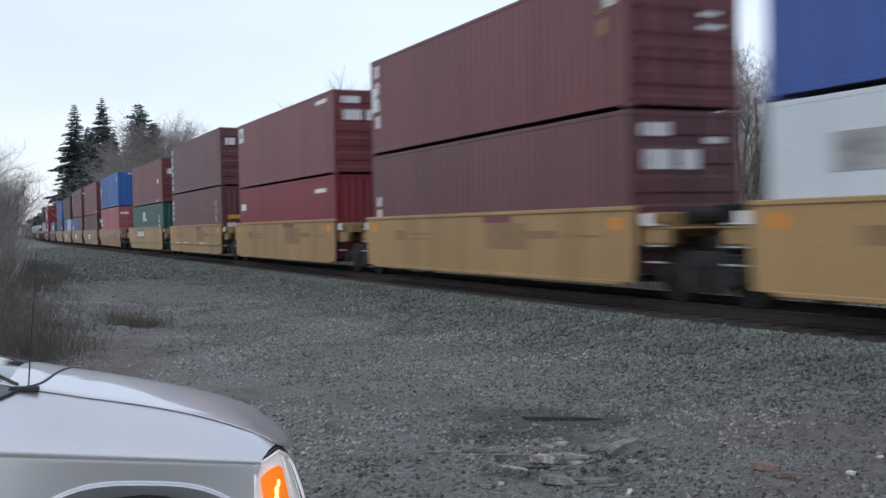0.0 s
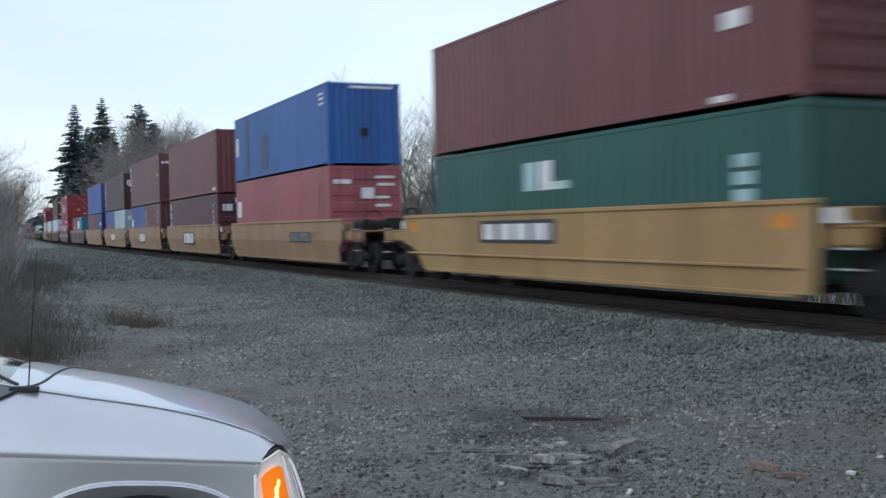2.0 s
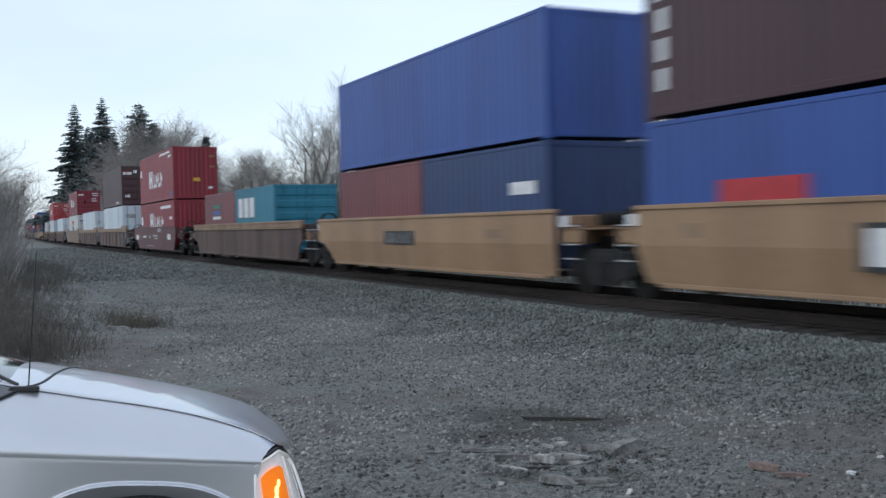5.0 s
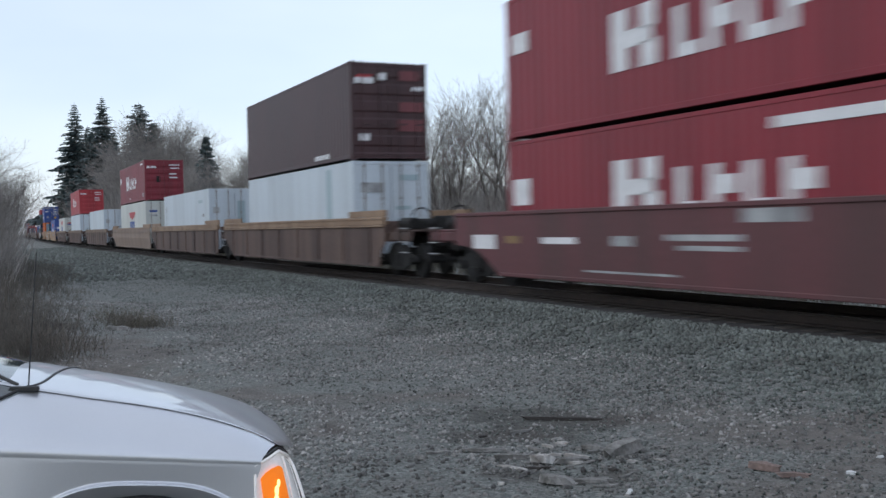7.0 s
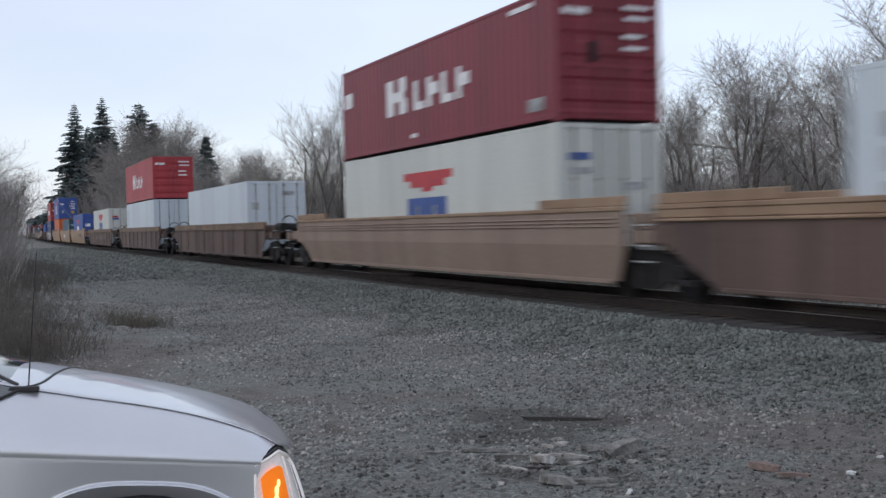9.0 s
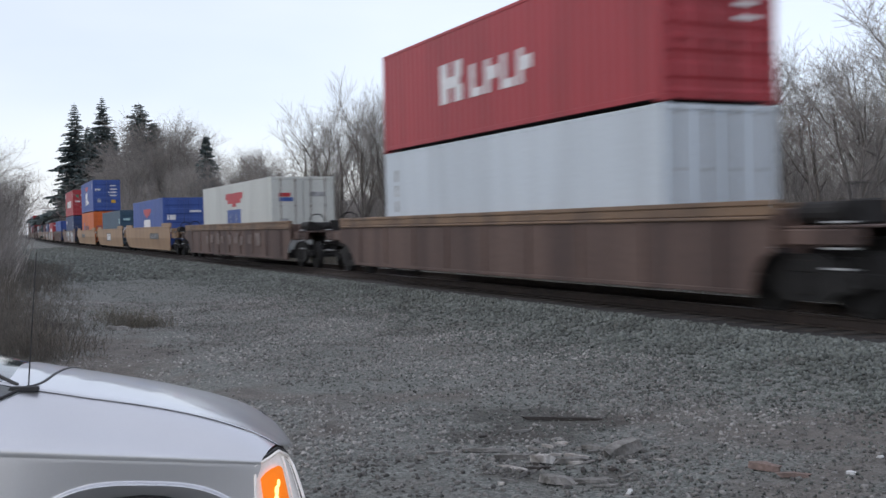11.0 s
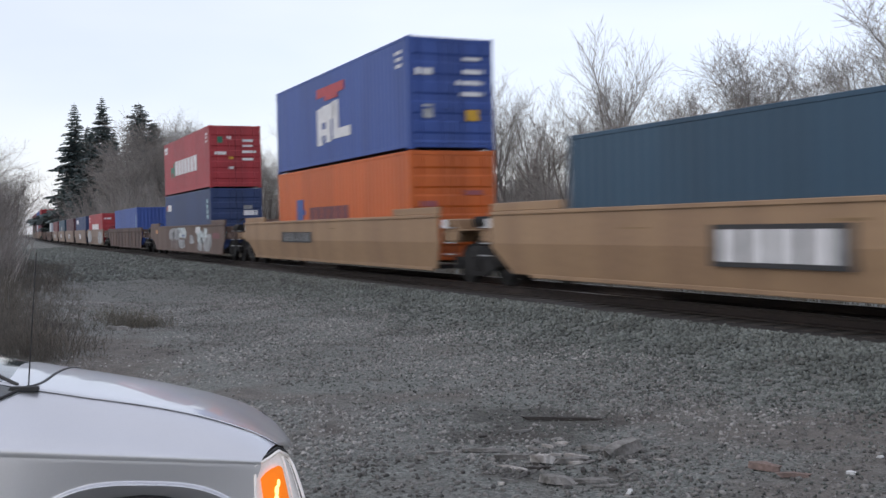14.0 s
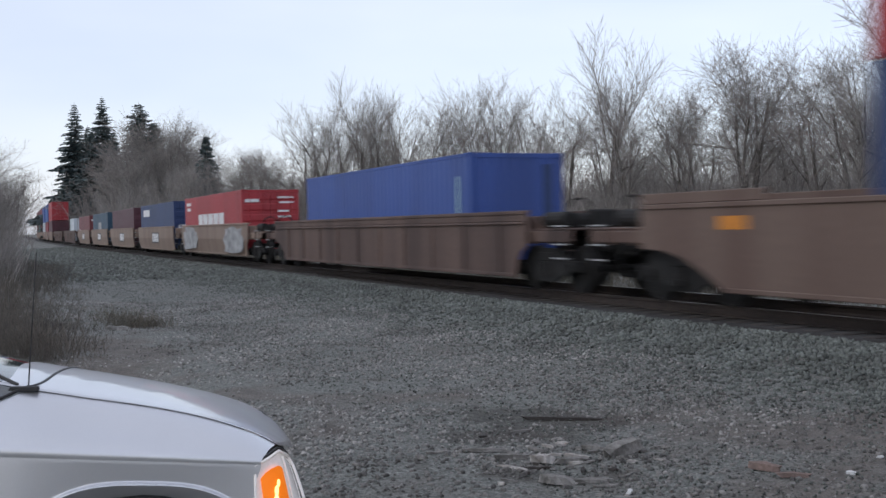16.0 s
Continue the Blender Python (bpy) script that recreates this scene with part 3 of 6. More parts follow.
# five-unit tan set
for i, ends in enumerate(("cj", "jj", "jj", "jj", "jc")):
    s = 121.15 - 15.65 * i
    sg = {0: strip_box(0.645, 0.80), 4: strip_box(0.4, 0.52)}.get(i, sign_box(0.38, 0.565))
    well_car(TAN, s + 0.35 + (0.6 if i == 0 else 0), s - L40 - 0.45 - (1.4 if i == 4 else 0), "t", "tan", ends, sg + [(0.8, 0.86, 0.6, 0.75, "chord"), (0.09, 0.13, 0.62, 0.8, "chord")] + ([(u, u + 0.08, 0.985, 1.03, "label") for u in (0.1, 0.27, 0.45)] if i == 0 else []))
container("bright blue container with a plain dented end", "blue", 121.15, Z2, STD, lead="plain", marks=[(0.02, 0.05, 0.4, 0.68, "label"), (0.13, 0.19, 0.05, 0.97, "navy"), (0.34, 0.42, 0.1, 0.62, "navy")] + CODE_S, ends=[(0.45, 0.55, 0.35, 0.45, "grime"), (0.3, 0.9, 0.93, 0.96, "label")])
container("faded red container with white labels", "pink", 121.15, Z1, ends=CODES + PLATES[1:2], marks=[(0.02, 0.075, 0.5, 0.72, "label")] + column(0.9, 0.4, 0.85, 4, "faint"))
container("brown container with plain folded end", "brown", 105.3, Z3, lead="plain", marks=[(0.93, 0.97, 0.05, 0.1, "label"), (0.9, 0.94, 0.82, 0.86, "faint")], ends=[(0.55, 0.68, 0.2, 0.26, "faint")])
container("dark maroon container with pale upright letters", "maroon", 105.3, Z1, STD, ends=PAPERS, marks=column(0.02, 0.2, 0.95, 4, "tealmark", 0.03) + column(0.92, 0.45, 0.85, 4, "graff", 0.02))
container("brown container with yellow warning label", "brown2", 89.75, Z3, ends=CODES + [(0.35, 0.55, 0.3, 0.38, "yelmark")], marks=column(0.02, 0.35, 0.95, 5, "label", 0.02) + [(0.92, 0.97, 0.9, 0.94, "faint"), (0.93, 0.97, 0.55, 0.6, "yelmark")])
container("short blue container with a white label", "blue2", 89.75 - L20 - 0.076, Z1, STD, L20, lead="plain", marks=[(0.05, 0.18, 0.5, 0.68, "label"), (0.82, 0.95, 0.3, 0.4, "tealmark")])
container("short brown container with yellow upright letters", "brown2", 89.75, Z1, STD, L20, lead="plain", marks=column(0.06, 0.2, 0.9, 3, "yelmark", 0.05) + column(0.82, 0.55, 0.85, 3, "graff", 0.05))
container("brown container with white papers on its doors", "dark", 73.9, Z3, STD, ends=PAPERS + PLATES[:1], marks=column(0.03, 0.15, 0.9, 4, w=0.018) + column(0.9, 0.5, 0.85, 4, "faint"))
container("short blue container with a red emblem", "blue2", 73.9 - L20 - 0.076, Z1, STD, L20, marks=[(0.3, 0.6, 0.45, 0.6, "redmark"), (0.3, 0.55, 0.1, 0.32, "label")])
container("short pale grey-blue container with smooth sides", "grey", 73.9, Z1, STD, L20, marks=[(0.15, 0.4, 0.55, 0.7, "tealmark")], ends=PAPERS)
container("mid blue container on top of a stack", "blue2", 58.5, Z3, STD, lead="plain")
container("short brown container in a well", "oxide", 58.5 - L20 - 0.076, Z1, STD, L20)
container("short navy container in a well", "navy", 58.5, Z1, STD, L20, lead="plain", marks=[(0.75, 0.92, 0.6, 0.7, "label")])

# single cars
well_car("grimy grey-brown railway well car with ochre top edge", 42.2, 24.7, "r", "rust", "cc", chord="chord")
container("short turquoise container with white shapes", "cyan", 38.9, Z1, STD, L20, marks=line_of(0.1, 0.55, 0.55, 0.85, 3) + [(0.1, 0.3, 0.1, 0.35, "label")])
container("short brown container with a small label", "oxide", 38.9 - L20 - 0.076, Z1, STD, L20, marks=[(0.3, 0.55, 0.55, 0.6, "label"), (0.3, 0.55, 0.63, 0.7, "bluemark"), (0.3, 0.55, 0.74, 0.8, "grnmark")])
well_car("wine-red railway well car with pale lettering bars", 18.95, 3.9, "w", "wine", "cc", [(0.06, 0.13, 0.42, 0.66, "label"), (0.16, 0.2, 0.52, 0.64, "faint"), (0.26, 0.34, 0.52, 0.62, "label"), (0.42, 0.46, 0.5, 0.64, "graff"), (0.52, 0.64, 0.58, 0.66, "graff"), (0.54, 0.64, 0.46, 0.52, "graff"), (0.64, 0.72, 0.8, 0.96, "graff"), (0.36, 0.54, 0.12, 0.15, "graff"), (0.86, 0.93, 0.45, 0.7, "label")])
container("red container with large white lettering shapes", "red", 18.45, FLOOR + 2.66 + 0.02, lead="plain", marks=word(0.317, 0.716, 0.30, 0.66) + [(0.02, 0.075, 0.6, 0.74, "label"), (0.64, 0.92, 0.9, 0.94, "label"), (0.88, 0.95, 0.82, 0.86, "label"), (0.92, 0.97, 0.06, 0.16, "bluemark")], ends=[(0.82, 0.93, 0.8, 0.84, "faint"), (0.82, 0.93, 0.6, 0.64, "faint"), (0.45, 0.6, 0.34, 0.41, "yelmark"), (0.78, 0.88, 0.2, 0.24, "label")])
container("red container with large white lettering in a well", "red", 18.45, Z1, 2.66, lead="plain", marks=word(0.317, 0.716, 0.40, 0.76) + [(0.02, 0.075, 0.5, 0.7, "label"), (0.64, 0.92, 0.84, 0.9, "label"), (0.88, 0.95, 0.6, 0.66, "label")], ends=[(0.8, 0.92, 0.7, 0.74, "faint")])

# three-unit rust-brown set
for lead, trail, ends in ((-0.9, -19.4, "cj"), (-20.7, -39.2, "jj"), (-40.1, -59.1, "jc")):
    well_car(RUST, lead, trail, "f" if lead < -40 else "r", "putty" if lead < -40 else "rust", ends, (), 0.65, "chord", 0 if lead < -40 else 8, True)
container("dark brown container with rusty doors", "dark", -3.25, Z2, ends=[(0.05, 0.3, 0.78, 0.84, "label"), (0.08, 0.28, 0.84, 0.87, "redmark"), (0.35, 0.46, 0.82, 0.89, "label"), (0.62, 0.9, 0.82, 0.92, "oxide"), (0.62, 0.95, 0.5, 0.6, "oxide"), (0.1, 0.24, 0.2, 0.27, "label"), (0.8, 0.95, 0.72, 0.76, "label"), (0.6, 0.95, 0.3, 0.42, "oxide")], marks=line_of(0.72, 0.84, 0.06, 0.11, 3))
container("white insulated container with smooth sides", "white", -3.2, Z1, side="smooth", marks=[(0.8, 0.84, 0.05, 0.95, "grey"), (0.05, 0.08, 0.3, 0.34, "graff")], ends=[(0.1, 0.4, 0.68, 0.78, "graff"), (0.1, 0.2, 0.3, 0.5, "grey"), (0.6, 0.85, 0.8, 0.86, "grey"), (0.55, 0.75, 0.5, 0.54, "grey")])
container("white insulated container alone in its well", "white", -23.05, Z1, side="smooth", marks=column(0.05, 0.35, 0.8, 3, "graff", 0.015) + [(0.8, 0.88, 0.78, 0.83, "grey"), (0.88, 0.91, 0.55, 0.6, "graff")], ends=[(0.08, 0.2, 0.6, 0.7, "graff"), (0.55, 0.7, 0.3, 0.8, "grey")])
container("red container with large white lettering shapes", "kred", -42.4, Z2, STD, ends=CODES + [(0.3, 0.4, 0.45, 0.6, "grime")], marks=word(0.288, 0.70, 0.36, 0.72) + [(0.02, 0.07, 0.58, 0.74, "label"), (0.91, 0.96, 0.1, 0.2, "graff"), (0.42, 0.45, 0.1, 0.14, "label"), (0.85, 0.93, 0.9, 0.94, "label")])
container("off-white container with red and blue emblem", "cream", -42.4, Z1, side="smooth", marks=[(0.375, 0.613, 0.72, 0.79, "redmark"), (0.41, 0.58, 0.66, 0.72, "redmark"), (0.47, 0.52, 0.62, 0.66, "redmark"), (0.394, 0.585, 0.36, 0.57, "bluemark"), (0.44, 0.455, 0.38, 0.50, "cream"), (0.52, 0.535, 0.38, 0.50, "cream")], ends=[(0.1, 0.3, 0.75, 0.8, "bluemark"), (0.1, 0.3, 0.66, 0.7, "graff"), (0.6, 0.8, 0.55, 0.6, "graff")])

# three single rust-brown cars
for lead, trail in ((-63.8, -81.9), (-87.6, -105.4), (-111.1, -129.5)):
    lettering = [(u, u + 0.022 + 0.01 * (k % 3), 0.34 + 0.05 * (k % 2), 0.62 + 0.05 * (k % 3), "ghost") for k, u in enumerate((0.28, 0.33, 0.39, 0.45, 0.52, 0.58, 0.64, 0.71, 0.77))] if lead < -110 else []
    well_car(RUST if lead > -110 else "rust-brown railway well car with pale faded letter shapes", lead, trail, "r", "rust", "cc", lettering, chord="umber", ribs=9)
container("white insulated container alone in its well", "white", -66.4, Z1, side="smooth", ends=[(0.08, 0.2, 0.6, 0.7, "graff"), (0.6, 0.8, 0.8, 0.86, "graff")])
container("red container with white lettering shapes", "red2", -89.8, Z2, STD, ends=CODES, marks=word(0.3, 0.66, 0.34, 0.7))
container("white insulated container under a red one", "white", -89.8, Z1, side="smooth", marks=column(0.06, 0.3, 0.85, 4, "graff", 0.015))
container("white container with red and blue emblem", "cream", -113.4, Z1, side="smooth", marks=[(0.39, 0.637, 0.77, 0.86, "redmark"), (0.42, 0.61, 0.71, 0.77, "redmark"), (0.49, 0.54, 0.66, 0.71, "redmark"), (0.412, 0.61, 0.38, 0.62, "bluemark"), (0.455, 0.47, 0.38, 0.56, "cream"), (0.535, 0.55, 0.38, 0.56, "cream")], ends=[(0.12, 0.3, 0.74, 0.79, "redmark"), (0.12, 0.34, 0.68, 0.73, "bluemark"), (0.6, 0.85, 0.74, 0.8, "graff"), (0.12, 0.26, 0.4, 0.46, "graff")])

# three-unit tan set with long wells
for (lead, trail, ends), sg in zip(((-134.7, -152.4, "cj"), (-154.7, -171.7, "jj"), (-174.4, -193.1, "jc")), (strip_box(0.63, 0.80), sign_box(0.435, 0.575), strip_box(0.295, 0.46))):
    well_car(TAN, lead, trail, "f", "tan", ends, sg + [(0.28, 0.33, 0.74, 0.76, "faint"), (0.56, 0.6, 0.8, 0.83, "faint")], 1.15, "tan", 0, True)
container("royal blue container with red emblem and white block", "blue2", -137.15, Z1, HC, marks=[(0.394, 0.633, 0.72, 0.81, "redmark"), (0.43, 0.60, 0.67, 0.72, "redmark"), (0.48, 0.54, 0.63, 0.67, "redmark"), (0.404, 0.617, 0.36, 0.58, "label")], ends=[(0.1, 0.3, 0.55, 0.65, "label"), (0.62, 0.9, 0.7, 0.74, "label"), (0.6, 0.85, 0.2, 0.26, "label"), (0.62, 0.9, 0.4, 0.44, "graff")])
container("slate teal container low in a tan well", "teal", -156.5, Z1, STD, ends=[(0.1, 0.4, 0.32, 0.5, "label"), (0.62, 0.85, 0.55, 0.6, "graff"), (0.62, 0.8, 0.35, 0.4, "graff"), (0.1, 0.3, 0.7, 0.76, "tealmark")], marks=[(0.93, 0.97, 0.6, 0.75, "tealmark")])
container("royal blue container with white letter block", "blue2", -176.3, Z2, ends=[(0.08, 0.28, 0.66, 0.72, "label"), (0.62, 0.85, 0.80, 0.83, "label"), (0.55, 0.88, 0.58, 0.62, "label"), (0.6, 0.88, 0.48, 0.52, "label"), (0.66, 0.82, 0.26, 0.36, "yelmark"), (0.16, 0.28, 0.28, 0.4, "graff"), (0.62, 0.88, 0.68, 0.72, "label")], marks=[(0.385, 0.425, 0.22, 0.62, "label"), (0.425, 0.455, 0.46, 0.64, "label"), (0.425, 0.455, 0.32, 0.39, "label"), (0.455, 0.495, 0.24, 0.64, "label"), (0.495, 0.53, 0.48, 0.65, "label"), (0.51, 0.555, 0.26, 0.66, "label"), (0.555, 0.60, 0.26, 0.36, "label"), (0.60, 0.64, 0.26, 0.36, "label"), (0.385, 0.60, 0.74, 0.84, "redmark"), (0.45, 0.55, 0.69, 0.74, "redmark")] + CODE_S)
container("bright orange container with faded dark lettering", "orange", -176.3, Z1, marks=[(0.185, 0.245, 0.36, 0.66, "bluemark"), (0.245, 0.262, 0.48, 0.54, "bluemark")] + line_of(0.303, 0.62, 0.40, 0.56, 6, "oxide", 0.12), ends=[(0.1, 0.3, 0.5, 0.55, "pink"), (0.6, 0.85, 0.6, 0.64, "pink")])

# graffitied single car, blue single car
well_car("tan railway well car covered in pale graffiti", -197.2, -217.0, "w", "clay", "cc", [(0.33, 0.50, 0.40, 0.95, "graff", 1), (0.44, 0.58, 0.5, 0.98, "pale", 1), (0.34, 0.48, 0.05, 0.5, "ghost", 1), (0.46, 0.56, 0.1, 0.5, "graff", 1), (0.52, 0.56, 0.55, 0.7, "bluemark", 1), (0.38, 0.41, 0.5, 0.8, "blackmark", 1), (0.10, 0.13, 0.72, 0.88, "orgmark"), (0.70, 0.76, 0.70, 1.0, "label", 1), (0.72, 0.80, 0.3, 0.85, "pale", 1), (0.72, 0.78, 0.04, 0.4, "graff", 1), (0.79, 0.87, 0.04, 0.5, "graff", 1), (0.80, 0.84, 0.5, 0.95, "pale", 1), (0.84, 0.89, 0.2, 0.75, "graff", 1), (0.76, 0.79, 0.3, 0.6, "blackmark", 1), (0.62, 0.68, 0.3, 0.65, "graff", 1), (0.9, 0.97, 0.5, 0.75, "oxide", 1)], raised=True)
container("bright red container with white lettering blocks", "red2", -200.05, Z2, ends=[(0.1, 0.32, 0.53, 0.58, "label"), (0.15, 0.26, 0.72, 0.82, "grnmark"), (0.34, 0.42, 0.78, 0.83, "label"), (0.36, 0.46, 0.3, 0.34, "label"), (0.36, 0.46, 0.46, 0.5, "yelmark"), (0.64, 0.86, 0.74, 0.78, "label"), (0.62, 0.9, 0.56, 0.6, "label"), (0.62, 0.86, 0.44, 0.48, "label"), (0.64, 0.84, 0.66, 0.69, "label")], marks=line_of(0.28, 0.77, 0.34, 0.60, 7, "label", 0.2) + [(0.17, 0.20, 0.32, 0.52, "grnmark"), (0.235, 0.27, 0.32, 0.58, "grnmark"), (0.20, 0.235, 0.40, 0.5, "grnmark"), (0.02, 0.10, 0.80, 0.92, "label"), (0.03, 0.09, 0.83, 0.86, "red2")] + CODE_S)
container("navy blue container with white square emblem", "navy", -200.05, Z1, marks=[(0.07, 0.16, 0.70, 0.82, "label"), (0.04, 0.07, 0.72, 0.8, "redmark"), *column(0.93, 0.5, 0.84, 4, "tealmark", 0.025)], ends=[(0.62, 0.9, 0.56, 0.64, "label"), (0.62, 0.8, 0.66, 0.72, "graff"), (0.1, 0.4, 0.22, 0.3, "tealmark")])
well_car("dark brown ribbed railway well car", -221.3, -239.3, "r", "rust", "cc", chord="rust", ribs=10)
container("plain blue container alone in a brown well", "blue2", -223.6, Z1, STD, lead="plain", marks=[(0.945, 0.953, 0.3, 0.8, "tealmark")], ends=[(0.78, 0.88, 0.2, 0.9, "navy")])

# five-unit grey-tan set, far end of the train
FAR = (("red2", "bright red container with white letter block", [*line_of(0.28, 0.74, 0.40, 0.66, 5, "label", 0.12), (0.04, 0.13, 0.84, 0.9, "label"), (0.05, 0.12, 0.74, 0.8, "label")], CODES),
       ("navy", "navy container with a white square label", [(0.1, 0.3, 0.72, 0.88, "label")], [(0.1, 0.5, 0.4, 0.5, "label")]),
       ("maroon", "maroon container low in its well", [], [(0.1, 0.5, 0.2, 0.4, "label"), (0.2, 0.6, 0.7, 0.8, "label")]),
       ("teal", "dark teal container with pale shape", [(0.4, 0.6, 0.2, 0.7, "graff")], [(0.1, 0.5, 0.2, 0.4, "label"), (0.2, 0.4, 0.8, 0.9, "label")]),
       ("oxide", "reddish-brown container low in its well", [(0.05, 0.15, 0.1, 0.5, "label")], CODES))
for i, (col, text, mk, en) in enumerate(FAR):
    s = -244.8 - 15.55 * i
    well_car("grey-tan articulated railway well car" if i else "tan railway well car with pale grey graffiti", s + 0.3 + (0.6 if i == 0 else 0), s - L40 - 0.4, "t", "putty", ("cj", "jj", "jj", "jj", "jc")[i], [(0.02, 0.30, 0.05, 0.95, "graff", 1), (0.72, 0.98, 0.05, 0.95, "graff", 1)] if i == 0 else sign_box(0.45, 0.62))
    container(text, col, s, Z1, STD, marks=mk, ends=en)
for i, s in enumerate((-326.0, -349.0)):
    well_car("dark empty railway well car" if i else "dark railway well car with low white load", s + 2.4, s - 15.8, "r", "rust", "cc", chord="rust", ribs=9)
container("short white container low in a well", "white", -326.0, Z1 - 0.0, STD, L20, side="smooth")
for i, (up, low) in enumerate((("red2", "maroon"), ("blue", "red"), ("blue2", "white"), ("red", "brown"), ("brown", "green"), ("oxide", "brown2"))):
    s = -373.0 - 15.6 * i
    well_car(TAN, s + 0.3, s - L40 - 0.3, "t", "putty", ("cj", "jj", "jj", "jj", "jj", "jc")[i])
    container("container on top of a distant stack", up, s, Z2)
    container("container at the bottom of a distant stack", low, s, Z1)


# ---- ground, ballast and track ----
def ground_z(x, y):
    """Height of the ground: level yard, a low ballast shoulder beside the track, level beyond."""
    d = y - track(x)[0]
    prof = ((-400, -0.9), (-30, -0.6), (-6, -0.42), (2, -0.39), (5.5, -0.37), (7.2, -0.33), (8.6, -0.25), (10.05, -0.165), (10.3, -0.20), (12.85, -0.20), (13.2, -0.17), (14.5, -0.4), (18, -0.9), (30, -1.0), (900, -1.0))
    for (a, za), (b, zb) in zip(prof, prof[1:]):
        if d <= b:
            f = max(0.0, (d - a) / (b - a))
            z = za + (zb - za) * f
            break
    else:
        z = -1.0
    if -14 > x > -70 and d < 4:
        z += 0.5 * min(1, (-14 - x) / 12) * min(1, (4 - d) / 4)
    z -= 0.05 * min(2.4, max(0.0, -3.8 - x)) * min(1.0, max(0.0, 2.6 - y)) * (x > -14)
    n = noise.noise((x * 0.35, y * 0.35, 0.0)) * 0.05 + noise.noise((x * 1.7, y * 1.7, 3.0)) * 0.018
    return z + n * (0.25 if 9 < d < 14 else 1.0)


def patch(x, y, cx, cy, rx, ry, turn):
    c, s = math.cos(radians(turn)), math.sin(radians(turn))
    a, b = ((x - cx) * c + (y - cy) * s) / rx, ((y - cy) * c - (x - cx) * s) / ry
    return math.exp(-(a * a + b * b))


def dirt_at(x, y):
    """Where brown dirt shows between the stones."""
    return min(1.0, 1.0 * patch(x, y, -14.8, 1.9, 3.0, 0.8, -8) + 0.6 * patch(x, y, -10.6, 2.9, 0.9, 0.4, 20) + 0.6 * patch(x, y, -9.7, 4.0, 0.9, 0.4, 60) + 0.95 * patch(x, y, -6.2, 6.2, 1.7, 1.0, 60) + 0.8 * patch(x, y, -5.0, 4.8, 0.6, 0.9, 0) + 1.0 * patch(x, y, -19, 1.0, 2.5, 0.7, 0))


def damp_at(x, y):
    return min(1.0, 1.0 * patch(x, y, -8.2, 4.6, 0.8, 0.55, 60) + 0.9 * patch(x, y, -7.5, 4.3, 0.5, 0.9, 0) + 0.7 * patch(x, y, -6.1, 3.7, 0.3, 0.6, 0) + 0.6 * patch(x, y, -5.8, 4.4, 0.15, 0.5, 0))


